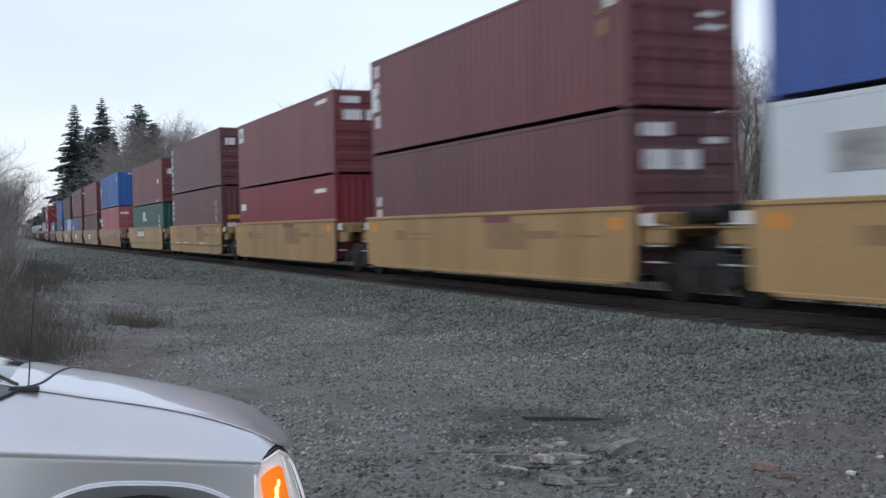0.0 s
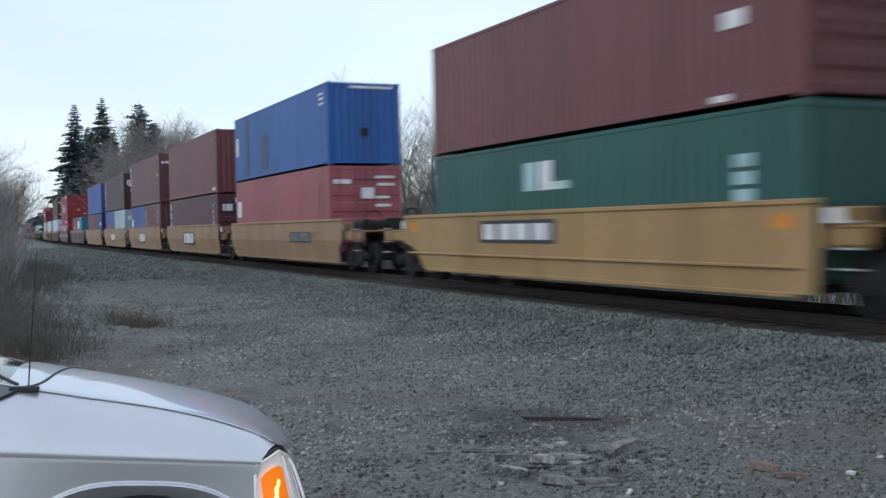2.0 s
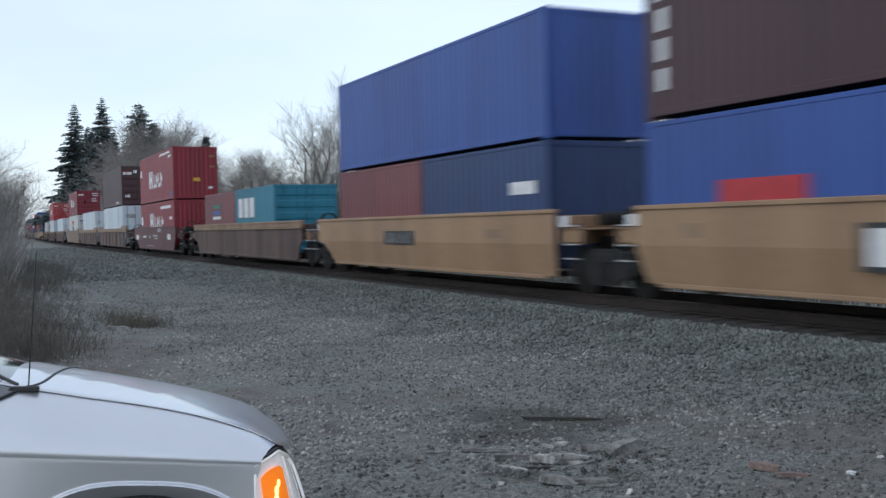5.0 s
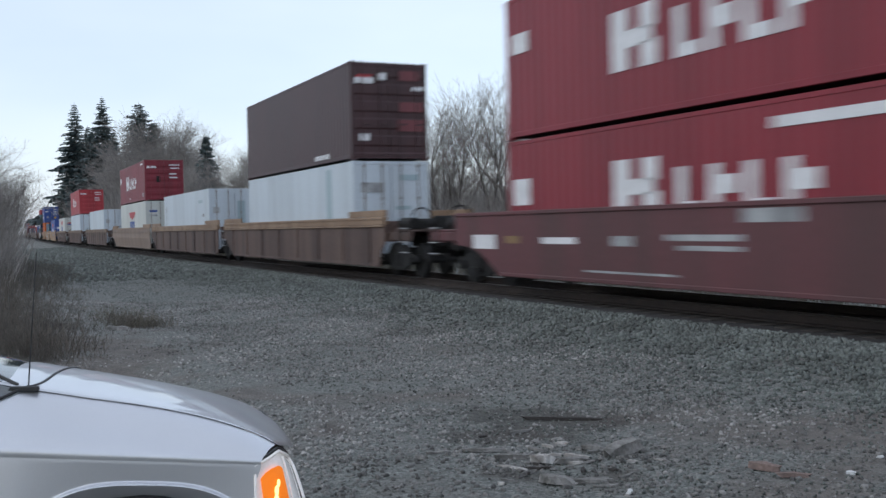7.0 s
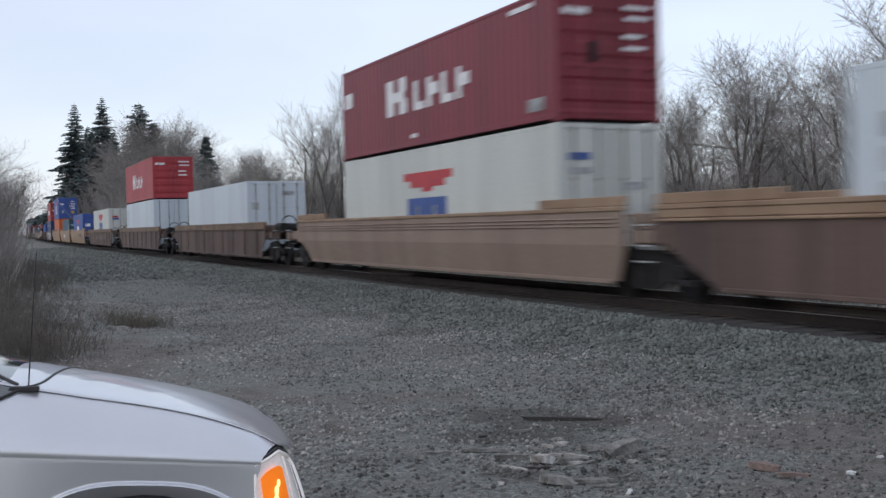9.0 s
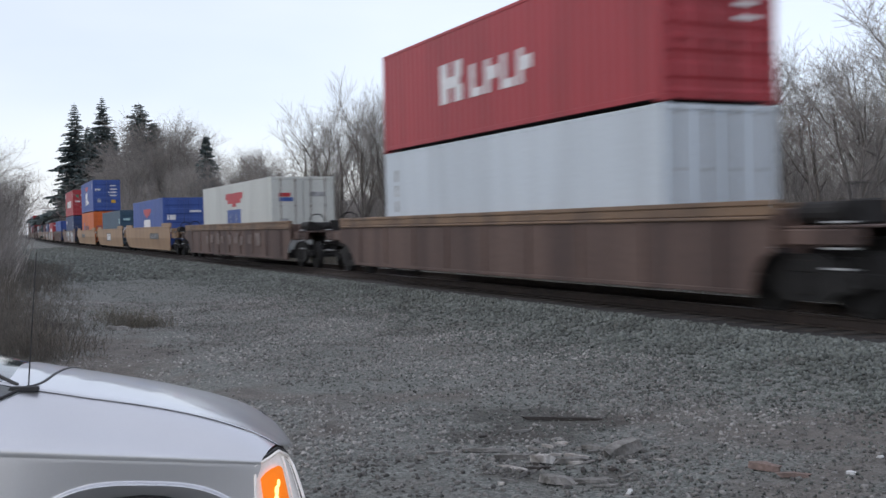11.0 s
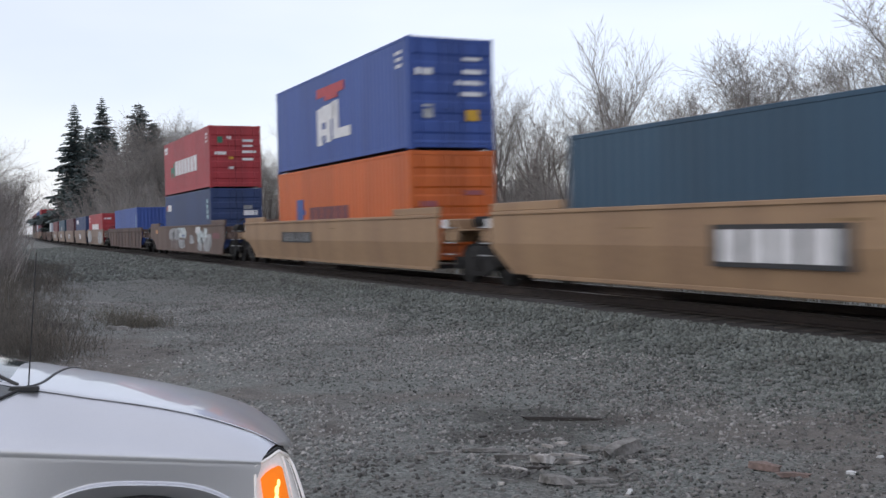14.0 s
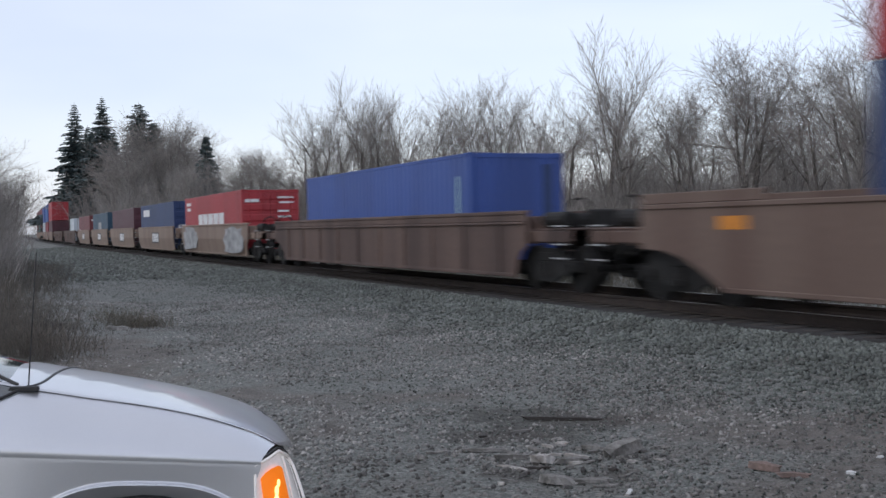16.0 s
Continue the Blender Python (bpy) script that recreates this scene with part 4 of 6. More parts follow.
def ground():
    xs = [-3000, -2000, -1200, -800, -600, -450, -350, -280, -230, -190, -160, -135, -115, -100, -90] + [-84 + 2 * i for i in range(23)] + [-39 + 0.5 * i for i in range(40)] + [-19 + 0.25 * i for i in range(77)] + [1, 2, 4, 8, 16, 40, 100, 300, 1000, 3000]
    ys = [-3000, -1000, -400, -150, -60, -30, -16, -8, -4] + [-3 + 0.25 * i for i in range(70)] + [14.6, 15.2, 16, 18, 21, 25, 30, 40, 55, 80, 120, 200, 400, 1000, 3000]
    verts = [(x, y + (track(x)[0] if x > -600 else 0), 0) for x in xs for y in ys]
    verts = [(x, y, ground_z(x, y)) for x, y, _ in verts]
    k = len(ys)
    faces = [(i * k + j, (i + 1) * k + j, (i + 1) * k + j + 1, i * k + j + 1) for i in range(len(xs) - 1) for j in range(k - 1)]
    me = bpy.data.meshes.new("ground")
    me.from_pydata(verts, [], faces)
    me.polygons.foreach_set("use_smooth", [True] * len(faces))
    m = bpy.data.materials.new("gravel_ground")
    m.use_nodes = True
    n, l = m.node_tree.nodes, m.node_tree.links
    b = n["Principled BSDF"]
    b.inputs["Roughness"].default_value = 0.9
    tc = n.new("ShaderNodeTexCoord")

    def tex(scale, detail=5):
        t = n.new("ShaderNodeTexNoise")
        t.inputs["Scale"].default_value, t.inputs["Detail"].default_value = scale, detail
        l.new(tc.outputs["Object"], t.inputs["Vector"])
        return t.outputs[0]

    def ramp(v, a, ca, c, cc):
        r = n.new("ShaderNodeValToRGB")
        r.color_ramp.elements[0].position, r.color_ramp.elements[0].color = a, (*ca, 1)
        r.color_ramp.elements[1].position, r.color_ramp.elements[1].color = c, (*cc, 1)
        l.new(v, r.inputs[0])
        return r.outputs[0]

    def mix(f, a, c, how="MIX"):
        x = n.new("ShaderNodeMixRGB")
        x.blend_type = how
        for s, i in ((f, 0), (a, 1), (c, 2)):
            if isinstance(s, float):
                x.inputs[i].default_value = s
            else:
                l.new(s, x.inputs[i])
        return x.outputs[0]

    vor = n.new("ShaderNodeTexVoronoi")
    vor.inputs["Scale"].default_value = 38
    l.new(tc.outputs["Object"], vor.inputs["Vector"])
    stone = ramp(vor.outputs["Color"], 0.1, (0.076, 0.082, 0.075), 0.95, (0.226, 0.233, 0.214))
    dirt = ramp(tex(7), 0.3, (0.088, 0.080, 0.071), 0.7, (0.165, 0.148, 0.132))
    for key, what in (("dirt", dirt_at), ("damp", damp_at)):
        me.attributes.new(key, "FLOAT", "POINT").data.foreach_set("value", [what(v[0], v[1]) for v in verts])

    def attr(key):
        t = n.new("ShaderNodeAttribute")
        t.attribute_name = key
        return t.outputs["Fac"]

    def plus(a, c, gain):
        t = n.new("ShaderNodeMath")
        t.operation = "MULTIPLY_ADD"
        l.new(c, t.inputs[0])
        t.inputs[1].default_value = gain
        l.new(a, t.inputs[2])
        return t.outputs[0]

    cover = ramp(plus(tex(1.1, 6), attr("dirt"), 0.34), 0.55, (0, 0, 0), 0.74, (0.9, 0.9, 0.9))
    base = mix(cover, stone, dirt)
    wet = ramp(plus(tex(2.2, 5), attr("damp"), 0.42), 0.62, (1, 1, 1), 0.80, (0.5, 0.48, 0.46))
    base = mix(1.0, base, wet, "MULTIPLY")
    fine = ramp(tex(60, 2), 0.3, (0.75, 0.75, 0.75), 0.7, (1.2, 1.2, 1.2))
    base = mix(1.0, base, fine, "MULTIPLY")
    l.new(base, b.inputs["Base Color"])
    bp = n.new("ShaderNodeBump")
    bp.inputs["Strength"].default_value, bp.inputs["Distance"].default_value = 0.7, 0.03
    l.new(vor.outputs["Distance"], bp.inputs["Height"])
    l.new(bp.outputs[0], b.inputs["Normal"])
    me.materials.append(m)
    tagged(new("ground", me), "grey gravel yard with brown dirt patches", "ground", kind="structure")


ground()


def rail(side):
    """A steel rail along the track; side -1 is the near one."""
    prof = ((-0.07, -0.17), (0.07, -0.17), (0.07, -0.15), (0.012, -0.13), (0.012, -0.045), (0.036, -0.035), (0.036, 0.0), (-0.036, 0.0), (-0.036, -0.035), (-0.012, -0.045), (-0.012, -0.13), (-0.07, -0.15))
    xs = [60, 20, 0] + [-20 * i for i in range(1, 40)]
    verts, faces = [], []
    for x in xs:
        off, slope = track(x)
        for a, z in prof:
            verts.append((x, MID + off + side * 0.7525 + a, z))
    k = len(prof)
    for i in range(len(xs) - 1):
        for j in range(k):
            faces.append((i * k + j, i * k + (j + 1) % k, (i + 1) * k + (j + 1) % k, (i + 1) * k + j))
    me = bpy.data.meshes.new("rail")
    me.from_pydata(verts, [], faces)
    me.materials.append(M["railrust"])
    me.materials.append(M["steel"])
    for i, p in enumerate(me.polygons):
        if i % k == 6:
            p.material_index = 1
    tagged(new("rail", me), "rust-brown steel rail with worn bright top", "rail", "rails of the track", "structure")


for sd in (-1, 1):
    rail(sd)


def track_bed():
    """Ballast between and beside the ties; its dark colour mixes oil and train shade."""
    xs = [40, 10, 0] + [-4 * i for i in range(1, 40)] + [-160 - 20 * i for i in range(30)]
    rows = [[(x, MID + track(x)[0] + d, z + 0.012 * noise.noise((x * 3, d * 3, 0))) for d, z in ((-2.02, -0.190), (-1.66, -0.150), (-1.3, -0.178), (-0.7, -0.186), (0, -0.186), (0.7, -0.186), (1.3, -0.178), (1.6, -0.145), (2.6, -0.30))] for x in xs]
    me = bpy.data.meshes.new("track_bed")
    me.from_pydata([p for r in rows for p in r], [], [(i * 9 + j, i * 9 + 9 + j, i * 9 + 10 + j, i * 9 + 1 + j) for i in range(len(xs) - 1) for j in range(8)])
    me.materials.append(mat("oily_shaded_ballast", (0.026, 0.023, 0.021), rough=0.8, scale=2, var=0.4, bscale=26, bump=0.8, fine=0.4))
    tagged(new("track_bed", me), "ballast under the rails, dark with oil and painted shade", "track bed", kind="structure")


track_bed()


def ties():
    """Wooden ties under the rails; the nearest 150 are pieces of their own."""
    t = thing("track_ties", "dark oily wooden railway ties", "railway ties", kind="structure")
    wood = mat("oily_tie_wood", (0.045, 0.036, 0.03), rough=0.85, scale=5, var=0.4, bscale=30, bump=0.3)
    me = mesh_of(boxed(-0.115, 0.115, -1.3, 1.3, -0.18, 0, bevel=0.012), wood, "tie")
    rng = random.Random(4)
    for i in range(240):
        x = 4 - 0.52 * i
        ob = new("tie", me)
        ob.parent = t
        ob.matrix_local = on_track(x, -0.168 + rng.uniform(-0.004, 0.004)) @ pose(0, rng.uniform(-0.03, 0.03), 0)


ties()


# ---- silver pickup parked beside the camera ----
def grid_mesh(rows, material, name, smooth=True, close=0.0):
    """A sheet from rows of points, with a thickness."""
    bm = bmesh.new()
    vs = [[bm.verts.new(p) for p in r] for r in rows]
    for i in range(len(vs) - 1):
        for j in range(len(vs[0]) - 1):
            bm.faces.new((vs[i][j], vs[i + 1][j], vs[i + 1][j + 1], vs[i][j + 1]))
    bmesh.ops.recalc_face_normals(bm, faces=bm.faces)
    if close:
        bmesh.ops.solidify(bm, geom=bm.faces[:], thickness=close)
    me = bpy.data.meshes.new(name)
    bm.to_mesh(me)
    bm.free()
    me.materials.append(material)
    if smooth:
        me.polygons.foreach_set("use_smooth", [True] * len(me.polygons))
    return me


def car_paint():
    m = mat("silver_metallic_paint", (0.66, 0.665, 0.69), rough=0.34, metal=0.7, var=0.04, scale=2, bscale=500, fine=0.05, coat=0.7)
    return m


def hood_nose(y):
    return 0.585 - 0.11 * abs(y / 0.75) ** 2.5


HOOD_LINE = ((-1.05, 1.295), (-0.80, 1.262), (-0.54, 1.219), (-0.438, 1.199), (-0.172, 1.153), (0.027, 1.110), (0.205, 1.061), (0.327, 1.016), (0.448, 0.965), (0.534, 0.906), (0.583, 0.856), (0.61, 0.815))


def hood_z(x, y):
    """Height of the hood over the axle's place x and the middle line y: a crowned sheet that falls to the nose."""
    xs, zs = zip(*HOOD_LINE)
    line = sum(float(np.interp(x + d, xs, zs)) for d in (-0.06, -0.03, 0.0, 0.03, 0.06)) / 5 if x < 0.5 else float(np.interp(x, xs, zs))
    bow = 0.087 - 0.06 * min(1.0, max(0.0, (x + 0.2) / 0.6))
    a = abs(y)
    return line - bow * y * y - 0.008 * math.exp(-((a - 0.655) / 0.022) ** 2) * min(1.0, max(0.0, x + 0.3) * 3)


def crease_z(x):
    return 0.9125 - 0.0626 * x


def body_z(x, y):
    """Height of the hood or of the fender beside it."""
    a = abs(y)
    if a <= 0.72:
        return hood_z(x, y)
    f = 1 - (1 - (a - 0.72) / 0.20) ** 0.8
    ze = hood_z(x, 0.72)
    return ze - (ze - crease_z(x)) * f ** 1.25


def glass_base(y):
    """How far forward the foot of the windscreen reaches."""
    return -0.67 + 0.275 * math.sqrt(max(0.0, 1 - abs(y / 0.83) ** 8))


def arch_line(a, h, n, count):
    """The flattened round of a wheel opening."""
    out = []
    for i in range(count + 1):
        q = math.pi * i / count
        c, s = math.cos(q), math.sin(q)
        x = 0.005 + a * math.copysign(abs(c) ** (2 / n), c)
        out.append((x, 0.436 + h * abs(s) ** (2 / n) - 0.04 * x))
    return out


def arch_z(x):
    f = abs((x - 0.005) / 0.43)
    return 0.42 if f >= 1 else max(0.42, 0.436 + 0.382 * (1 - f ** 2.8) ** (1 / 2.8) - 0.04 * x)


def pickup():
    silver = car_paint()
    black = mat("black_trim", (0.015, 0.015, 0.016), rough=0.5, bscale=40)
    rubber = mat("tyre_rubber", (0.02, 0.02, 0.021), rough=0.85, bscale=60, bump=0.2)
    chrome = mat("wheel_alloy", (0.5, 0.5, 0.52), rough=0.3, metal=0.9, var=0.1)
    glass = bpy.data.materials.new("windscreen_glass")
    glass.use_nodes = True
    g = glass.node_tree.nodes["Principled BSDF"]
    g.inputs["Base Color"].default_value = (0.05, 0.06, 0.06, 1)
    g.inputs["Roughness"].default_value, g.inputs["Transmission Weight"].default_value, g.inputs["IOR"].default_value = 0.03, 0.2, 1.9
    g.inputs["Specular IOR Level"].default_value = 0.9
    amber = bpy.data.materials.new("lit_amber_lamp")
    amber.use_nodes = True
    a = amber.node_tree.nodes["Principled BSDF"]
    a.inputs["Base Color"].default_value = (0.9, 0.22, 0.01, 1)
    a.inputs["Emission Color"].default_value, a.inputs["Emission Strength"].default_value = (1.0, 0.20, 0.005, 1), 0.5
    hot = bpy.data.materials.new("lit_amber_bulb")
    hot.use_nodes = True
    a = hot.node_tree.nodes["Principled BSDF"]
    a.inputs["Emission Color"].default_value, a.inputs["Emission Strength"].default_value = (1.0, 0.55, 0.06, 1), 1.6
    # faint white glow added to the lens, its rim and divider to brighten them
    clear = mat("glowing_clear_lens", (0.90, 0.87, 0.86), rough=0.2, var=0.1, scale=6, bscale=60, fine=0.06, coat=1.0)
    a = clear.node_tree.nodes["Principled BSDF"]
    a.inputs["Emission Color"].default_value, a.inputs["Emission Strength"].default_value = (1.0, 0.95, 0.92, 1), 0.16

    car = thing("pickup_truck", "silver pickup with lit amber lamp, parked on gravel", "pickup truck", m=TRUCK)
    W, SEAM = 0.92, 0.72
    cols = [i / 40 for i in range(41)]
    # hood
    ys = [-SEAM + 2 * SEAM * j / 30 for j in range(31)]
    rows = []
    for u in cols:
        line = []
        for y in ys:
            x = -0.62 + (hood_nose(y) + 0.62) * u
            line.append((x, y, hood_z(x, y)))
        rows.append(line)
    hood = part("hood", grid_mesh(rows, silver, "hood", close=-0.003), None, car)
    # fender tops and sides, with the flared wheel arch
    for sy in (-1, 1):
        rows = []
        for i in range(121):
            u = i / 120
            line = []
            for k in range(11):
                f = k / 10
                x = -1.03 + (0.485 - 0.065 * f + 1.03) * u
                ze, cz = hood_z(x, SEAM) - 0.003, crease_z(x)
                line.append((x, sy * (SEAM - 0.002 + (W - SEAM + 0.002) * (1 - (1 - f) ** 1.25)), ze - (ze - cz) * f ** 1.25))
            for k in range(1, 23):
                f = 1 - (1 - max(0.0, k - 3) / 19) ** 1.4
                x = -1.03 + (0.42 - 0.02 * min(1.0, f * 4) + 1.03) * u
                cz = crease_z(x) - 0.004
                z = cz - 0.006 * k if k < 4 else cz - 0.018 + (arch_z(x) - cz + 0.018) * f
                swell = 0.013 * max(0.0, 1 - abs(z - arch_z(x)) / 0.008) if abs(x - 0.005) < 0.425 else 0.0
                line.append((x, sy * (W - 0.007 - 0.012 * f + swell), z))
            rows.append(line)
        part("fender", grid_mesh(rows, silver, "fender", close=0.0), None, car)
        rows = []
        for (xo, zo), (xi, zi) in zip(arch_line(0.43, 0.382, 2.8, 48), arch_line(0.385, 0.330, 2.7, 48)):
            rows.append([(xo, sy * (W - 0.006), zo), (xo, sy * (W - 0.005), zo - 0.004), (xi, sy * (W - 0.05), zi), (xi, sy * (W - 0.09), zi)])
        part("arch_flare", grid_mesh(rows, silver, "arch_flare", smooth=False), None, car)
        part("wheel_housing", boxed(-0.40, 0.40, sy * 0.45 if sy > 0 else -0.86, 0.86 if sy > 0 else -0.45, 0.795, 0.85, bevel=0.02), black, car)

        # headlamp wraps the front corner
        def lamp_point(u, v, out):
            q = u * 1.5708
            top = 0.868 + 0.045 * min(1.0, u / 0.42) - 0.10 * max(0.0, u - 0.42)
            x = 0.398 + 0.012 * v + (0.142 + 0.075 * max(0.0, v) ** 0.7 + out) * math.sin(q)
            y = 0.908 + out - 0.30 * (1 - math.cos(q))
            return (x, sy * y, top - v * (top - 0.60))

        back = [[lamp_point(i / 16, k / 10, -0.012) for k in range(11)] for i in range(17)]
        lamp = part("headlamp", grid_mesh(back, clear, "headlamp"), None, car, "clear wraparound headlamp")
        rim = [lamp_point(0.0, 1 - k / 8, 0.0) for k in range(9)] + [lamp_point(i / 14, 0.0, 0.0) for i in range(1, 15)] + [lamp_point(1.0, k / 8, 0.0) for k in range(1, 9)]
        part("lamp_rim", tube(bmesh.new(), rim, 0.0065), clear, lamp, "lamp rim with added glow", smooth=True)
        rib = [lamp_point(0.50 + 0.06 * (k / 8), 0.05 + 0.95 * k / 8, -0.004) for k in range(9)]
        part("lamp_divider", tube(bmesh.new(), rib, 0.004), clear, lamp, smooth=True)
        am = []
        for i in range(13):
            f = i / 12
            crown = 0.14 + 0.07 * abs(2 * f - 1) ** 3
            am.append([lamp_point(0.075 + 0.36 * f + 0.05 * k / 10, crown + (0.95 - crown) * k / 10, 0.004 * math.sin(math.pi * f) - 0.004) for k in range(11)])
        part("turn_signal", grid_mesh(am, amber, "turn_signal"), None, lamp, "lit amber turn signal")
        for u, v, size in ((0.27, 0.42, 0.012), (0.25, 0.55, 0.016), (0.29, 0.68, 0.014), (0.31, 0.34, 0.009)):
            bm = bmesh.new()
            bmesh.ops.create_uvsphere(bm, u_segments=12, v_segments=8, radius=size, matrix=Matrix.Translation(lamp_point(u, v, 0.004)) @ Matrix.Diagonal((0.7, 0.5, 1.7, 1)))
            part("bulb", bm, hot, lamp, "glowing amber bulb", smooth=True)
        part("lamp_gap", tube(bmesh.new(), [lamp_point(0.02 + 0.9 * i / 12, -0.035, -0.004) for i in range(13)], 0.006), black, car, smooth=True)
        # wheels
        for x in (0.0, -2.85):
            bm = bmesh.new()
            prof = ((0.36, -0.10), (0.385, -0.09), (0.39, 0.0), (0.385, 0.09), (0.36, 0.10), (0.24, 0.10), (0.24, -0.10))
            ring = []
            for i in range(32):
                b = 6.28319 * i / 32
                ring.append([bm.verts.new((x + r * math.cos(b), sy * 0.79 + d, 0.39 + r * math.sin(b))) for r, d in prof])
            for i in range(32):
                for j in range(7):
                    bm.faces.new((ring[i][j], ring[i][(j + 1) % 7], ring[(i + 1) % 32][(j + 1) % 7], ring[(i + 1) % 32][j]))
            wheel = part("wheel", bm, rubber, car, "black rubber tyre", smooth=True)
            bm = rod(bmesh.new(), (x, sy * 0.72, 0.39), (x, sy * 0.84, 0.39), 0.24, n=24)
            for i in range(5):
                b = i * 1.2566
                rod(bm, (x, sy * 0.86, 0.39), (x + 0.21 * math.cos(b), sy * 0.845, 0.39 + 0.21 * math.sin(b)), 0.035, 0.03)
            part("rim", bm, chrome, wheel, "alloy rim")
        # doors, mirror and bed side
        side = []
        for z, y in ((0.40, W - 0.05), (0.60, W - 0.01), (0.93, W - 0.012), (0.945, W), (1.02, W - 0.02), (1.12, W - 0.07)):
            side.append([(x, sy * y, z) for x in (-1.03, -1.4, -1.8, -2.15)])
        part("door", grid_mesh(side, silver, "door", close=0.03 * sy), None, car)
        side = []
        for z, y in ((0.45, W - 0.05), (0.60, W - 0.01), (0.94, W - 0.012), (1.0, W), (1.18, W - 0.02)):
            side.append([(x, sy * y, z + (0.36 + 0.1 if z < 0.5 and -3.4 < x < -2.8 else 0)) for x in (-2.17, -2.6, -2.8, -3.1, -3.4, -3.7, -4.4)])
        part("bed_side", grid_mesh(side, silver, "bed_side", close=0.03 * sy), None, car)
        bm = bmesh.new()
        rod(bm, (-1.02, sy * 0.80, 1.13), (-1.62, sy * 0.66, 1.62), 0.045, 0.04)
        rod(bm, (-1.62, sy * 0.66, 1.62), (-2.1, sy * 0.66, 1.64), 0.045, 0.04)
        rod(bm, (-2.1, sy * 0.66, 1.64), (-2.2, sy * 0.80, 1.13), 0.045, 0.06)
        part("pillar", bm, silver, car, smooth=True)
        part("side_window", grid_mesh([[(-1.12, sy * 0.81, 1.13), (-2.14, sy * 0.81, 1.13)], [(-1.62, sy * 0.68, 1.6), (-2.08, sy * 0.68, 1.6)]], glass, "side_window", close=0.006), None, car)
    # windscreen: its foot bulges forward, it starts flat and steepens towards the roof
    span = [0.828 * math.sin(math.pi * (j / 48 - 0.5)) for j in range(49)]
    rows = []
    for i in range(15):
        f = i / 14
        line = []
        for y in span:
            x0 = glass_base(y)
            line.append((x0 + (-1.63 - x0) * f, y * (1 - 0.15 * f), (body_z(x0, y) - 0.002) * (1 - f) + 1.625 * f - 0.055 * math.sin(math.pi * f)))
        rows.append(line)
    part("windscreen", grid_mesh(rows, glass, "windscreen", close=0.006), None, car, "curved windscreen reflecting sky and branches")
    part("windscreen_seal", tube(bmesh.new(), [(glass_base(y) + 0.004, y, body_z(glass_base(y), y) + 0.002) for y in span], 0.006), black, car, smooth=True)
    rows = [[(glass_base(y) * (1 - k) + (-0.86) * k - 0.01, y, body_z(glass_base(y), y) - 0.02 - 0.05 * k) for y in span] for k in (0.0, 0.5, 1.0)]
    part("cowl", grid_mesh(rows, black, "cowl", close=0.0), None, car)
    x0, z0 = glass_base(-0.72) - 0.02, body_z(glass_base(-0.72), -0.72)
    bm = tube(bmesh.new(), [(x0, -0.70, z0 + 0.012), (x0 - 0.10, -0.64, z0 + 0.055), (x0 - 0.22, -0.50, z0 + 0.10), (x0 - 0.34, -0.30, z0 + 0.15)], 0.007)
    box(bm, x0 - 0.02, x0 + 0.08, -0.745, -0.71, z0 - 0.012, z0 + 0.008, 0.004)
    part("wiper", bm, black, car)
    part("roof", boxed(-2.12, -1.6, -0.69, 0.69, 1.60, 1.68, bevel=0.035), silver, car)
    part("rear_window", boxed(-2.22, -2.20, -0.66, 0.66, 1.15, 1.58), glass, car)
    part("cab_back", boxed(-2.24, -2.16, -0.84, 0.84, 0.45, 1.14, bevel=0.02), silver, car)
    part("bed_floor", boxed(-4.4, -2.2, -0.86, 0.86, 0.62, 0.68), black, car)
    part("tailgate", boxed(-4.45, -4.38, -0.84, 0.84, 0.55, 1.17, bevel=0.02), silver, car)
    part("chassis", boxed(-4.3, 0.45, -0.45, 0.45, 0.36, 0.6, bevel=0.03), black, car)
    part("dashboard", boxed(-1.7, -1.12, -0.72, 0.72, 0.7, 1.08, bevel=0.05), black, car)
    # grille and bumper follow the nose
    rows = [[(hood_nose(y) - 0.035 + 0.03 * k, y, hood_z(hood_nose(y), y) - 0.012 - 0.09 * k) for y in [-0.66 + 0.06 * j for j in range(23)]] for k in range(4)]
    part("grille", grid_mesh(rows, black, "grille", close=0.02), None, car)
    rows = [[(hood_nose(y) + d, y, z) for y in [-0.92 + 0.115 * j for j in range(17)]] for d, z in ((-0.08, 0.63), (0.06, 0.60), (0.09, 0.5), (0.05, 0.36), (-0.08, 0.34))]
    part("bumper", grid_mesh(rows, black, "bumper", close=0.0), None, car)
    # aerial on the fender
    bm = rod(bmesh.new(), (-0.425, -0.70, 1.115), (-0.425, -0.70, 1.165), 0.010, 0.007)
    rod(bm, (-0.425, -0.70, 1.165), (-0.408, -0.70, 1.66), 0.0030, 0.0016, n=6)
    part("aerial", bm, black, car, "thin black whip aerial")
    for ob in car.children:
        if ob.name.split(".")[0] in ("door", "bed_side", "pillar", "side_window", "roof", "rear_window", "cab_back", "bed_floor", "tailgate", "dashboard"):
            ob.location.x = -0.02


TRUCK = pose(-4.6287, 0.7292, -0.4402, 0, 0, 77) @ pose(0, 0, 0, 0, 2) @ pose(0, 0, 0, -5)
pickup()


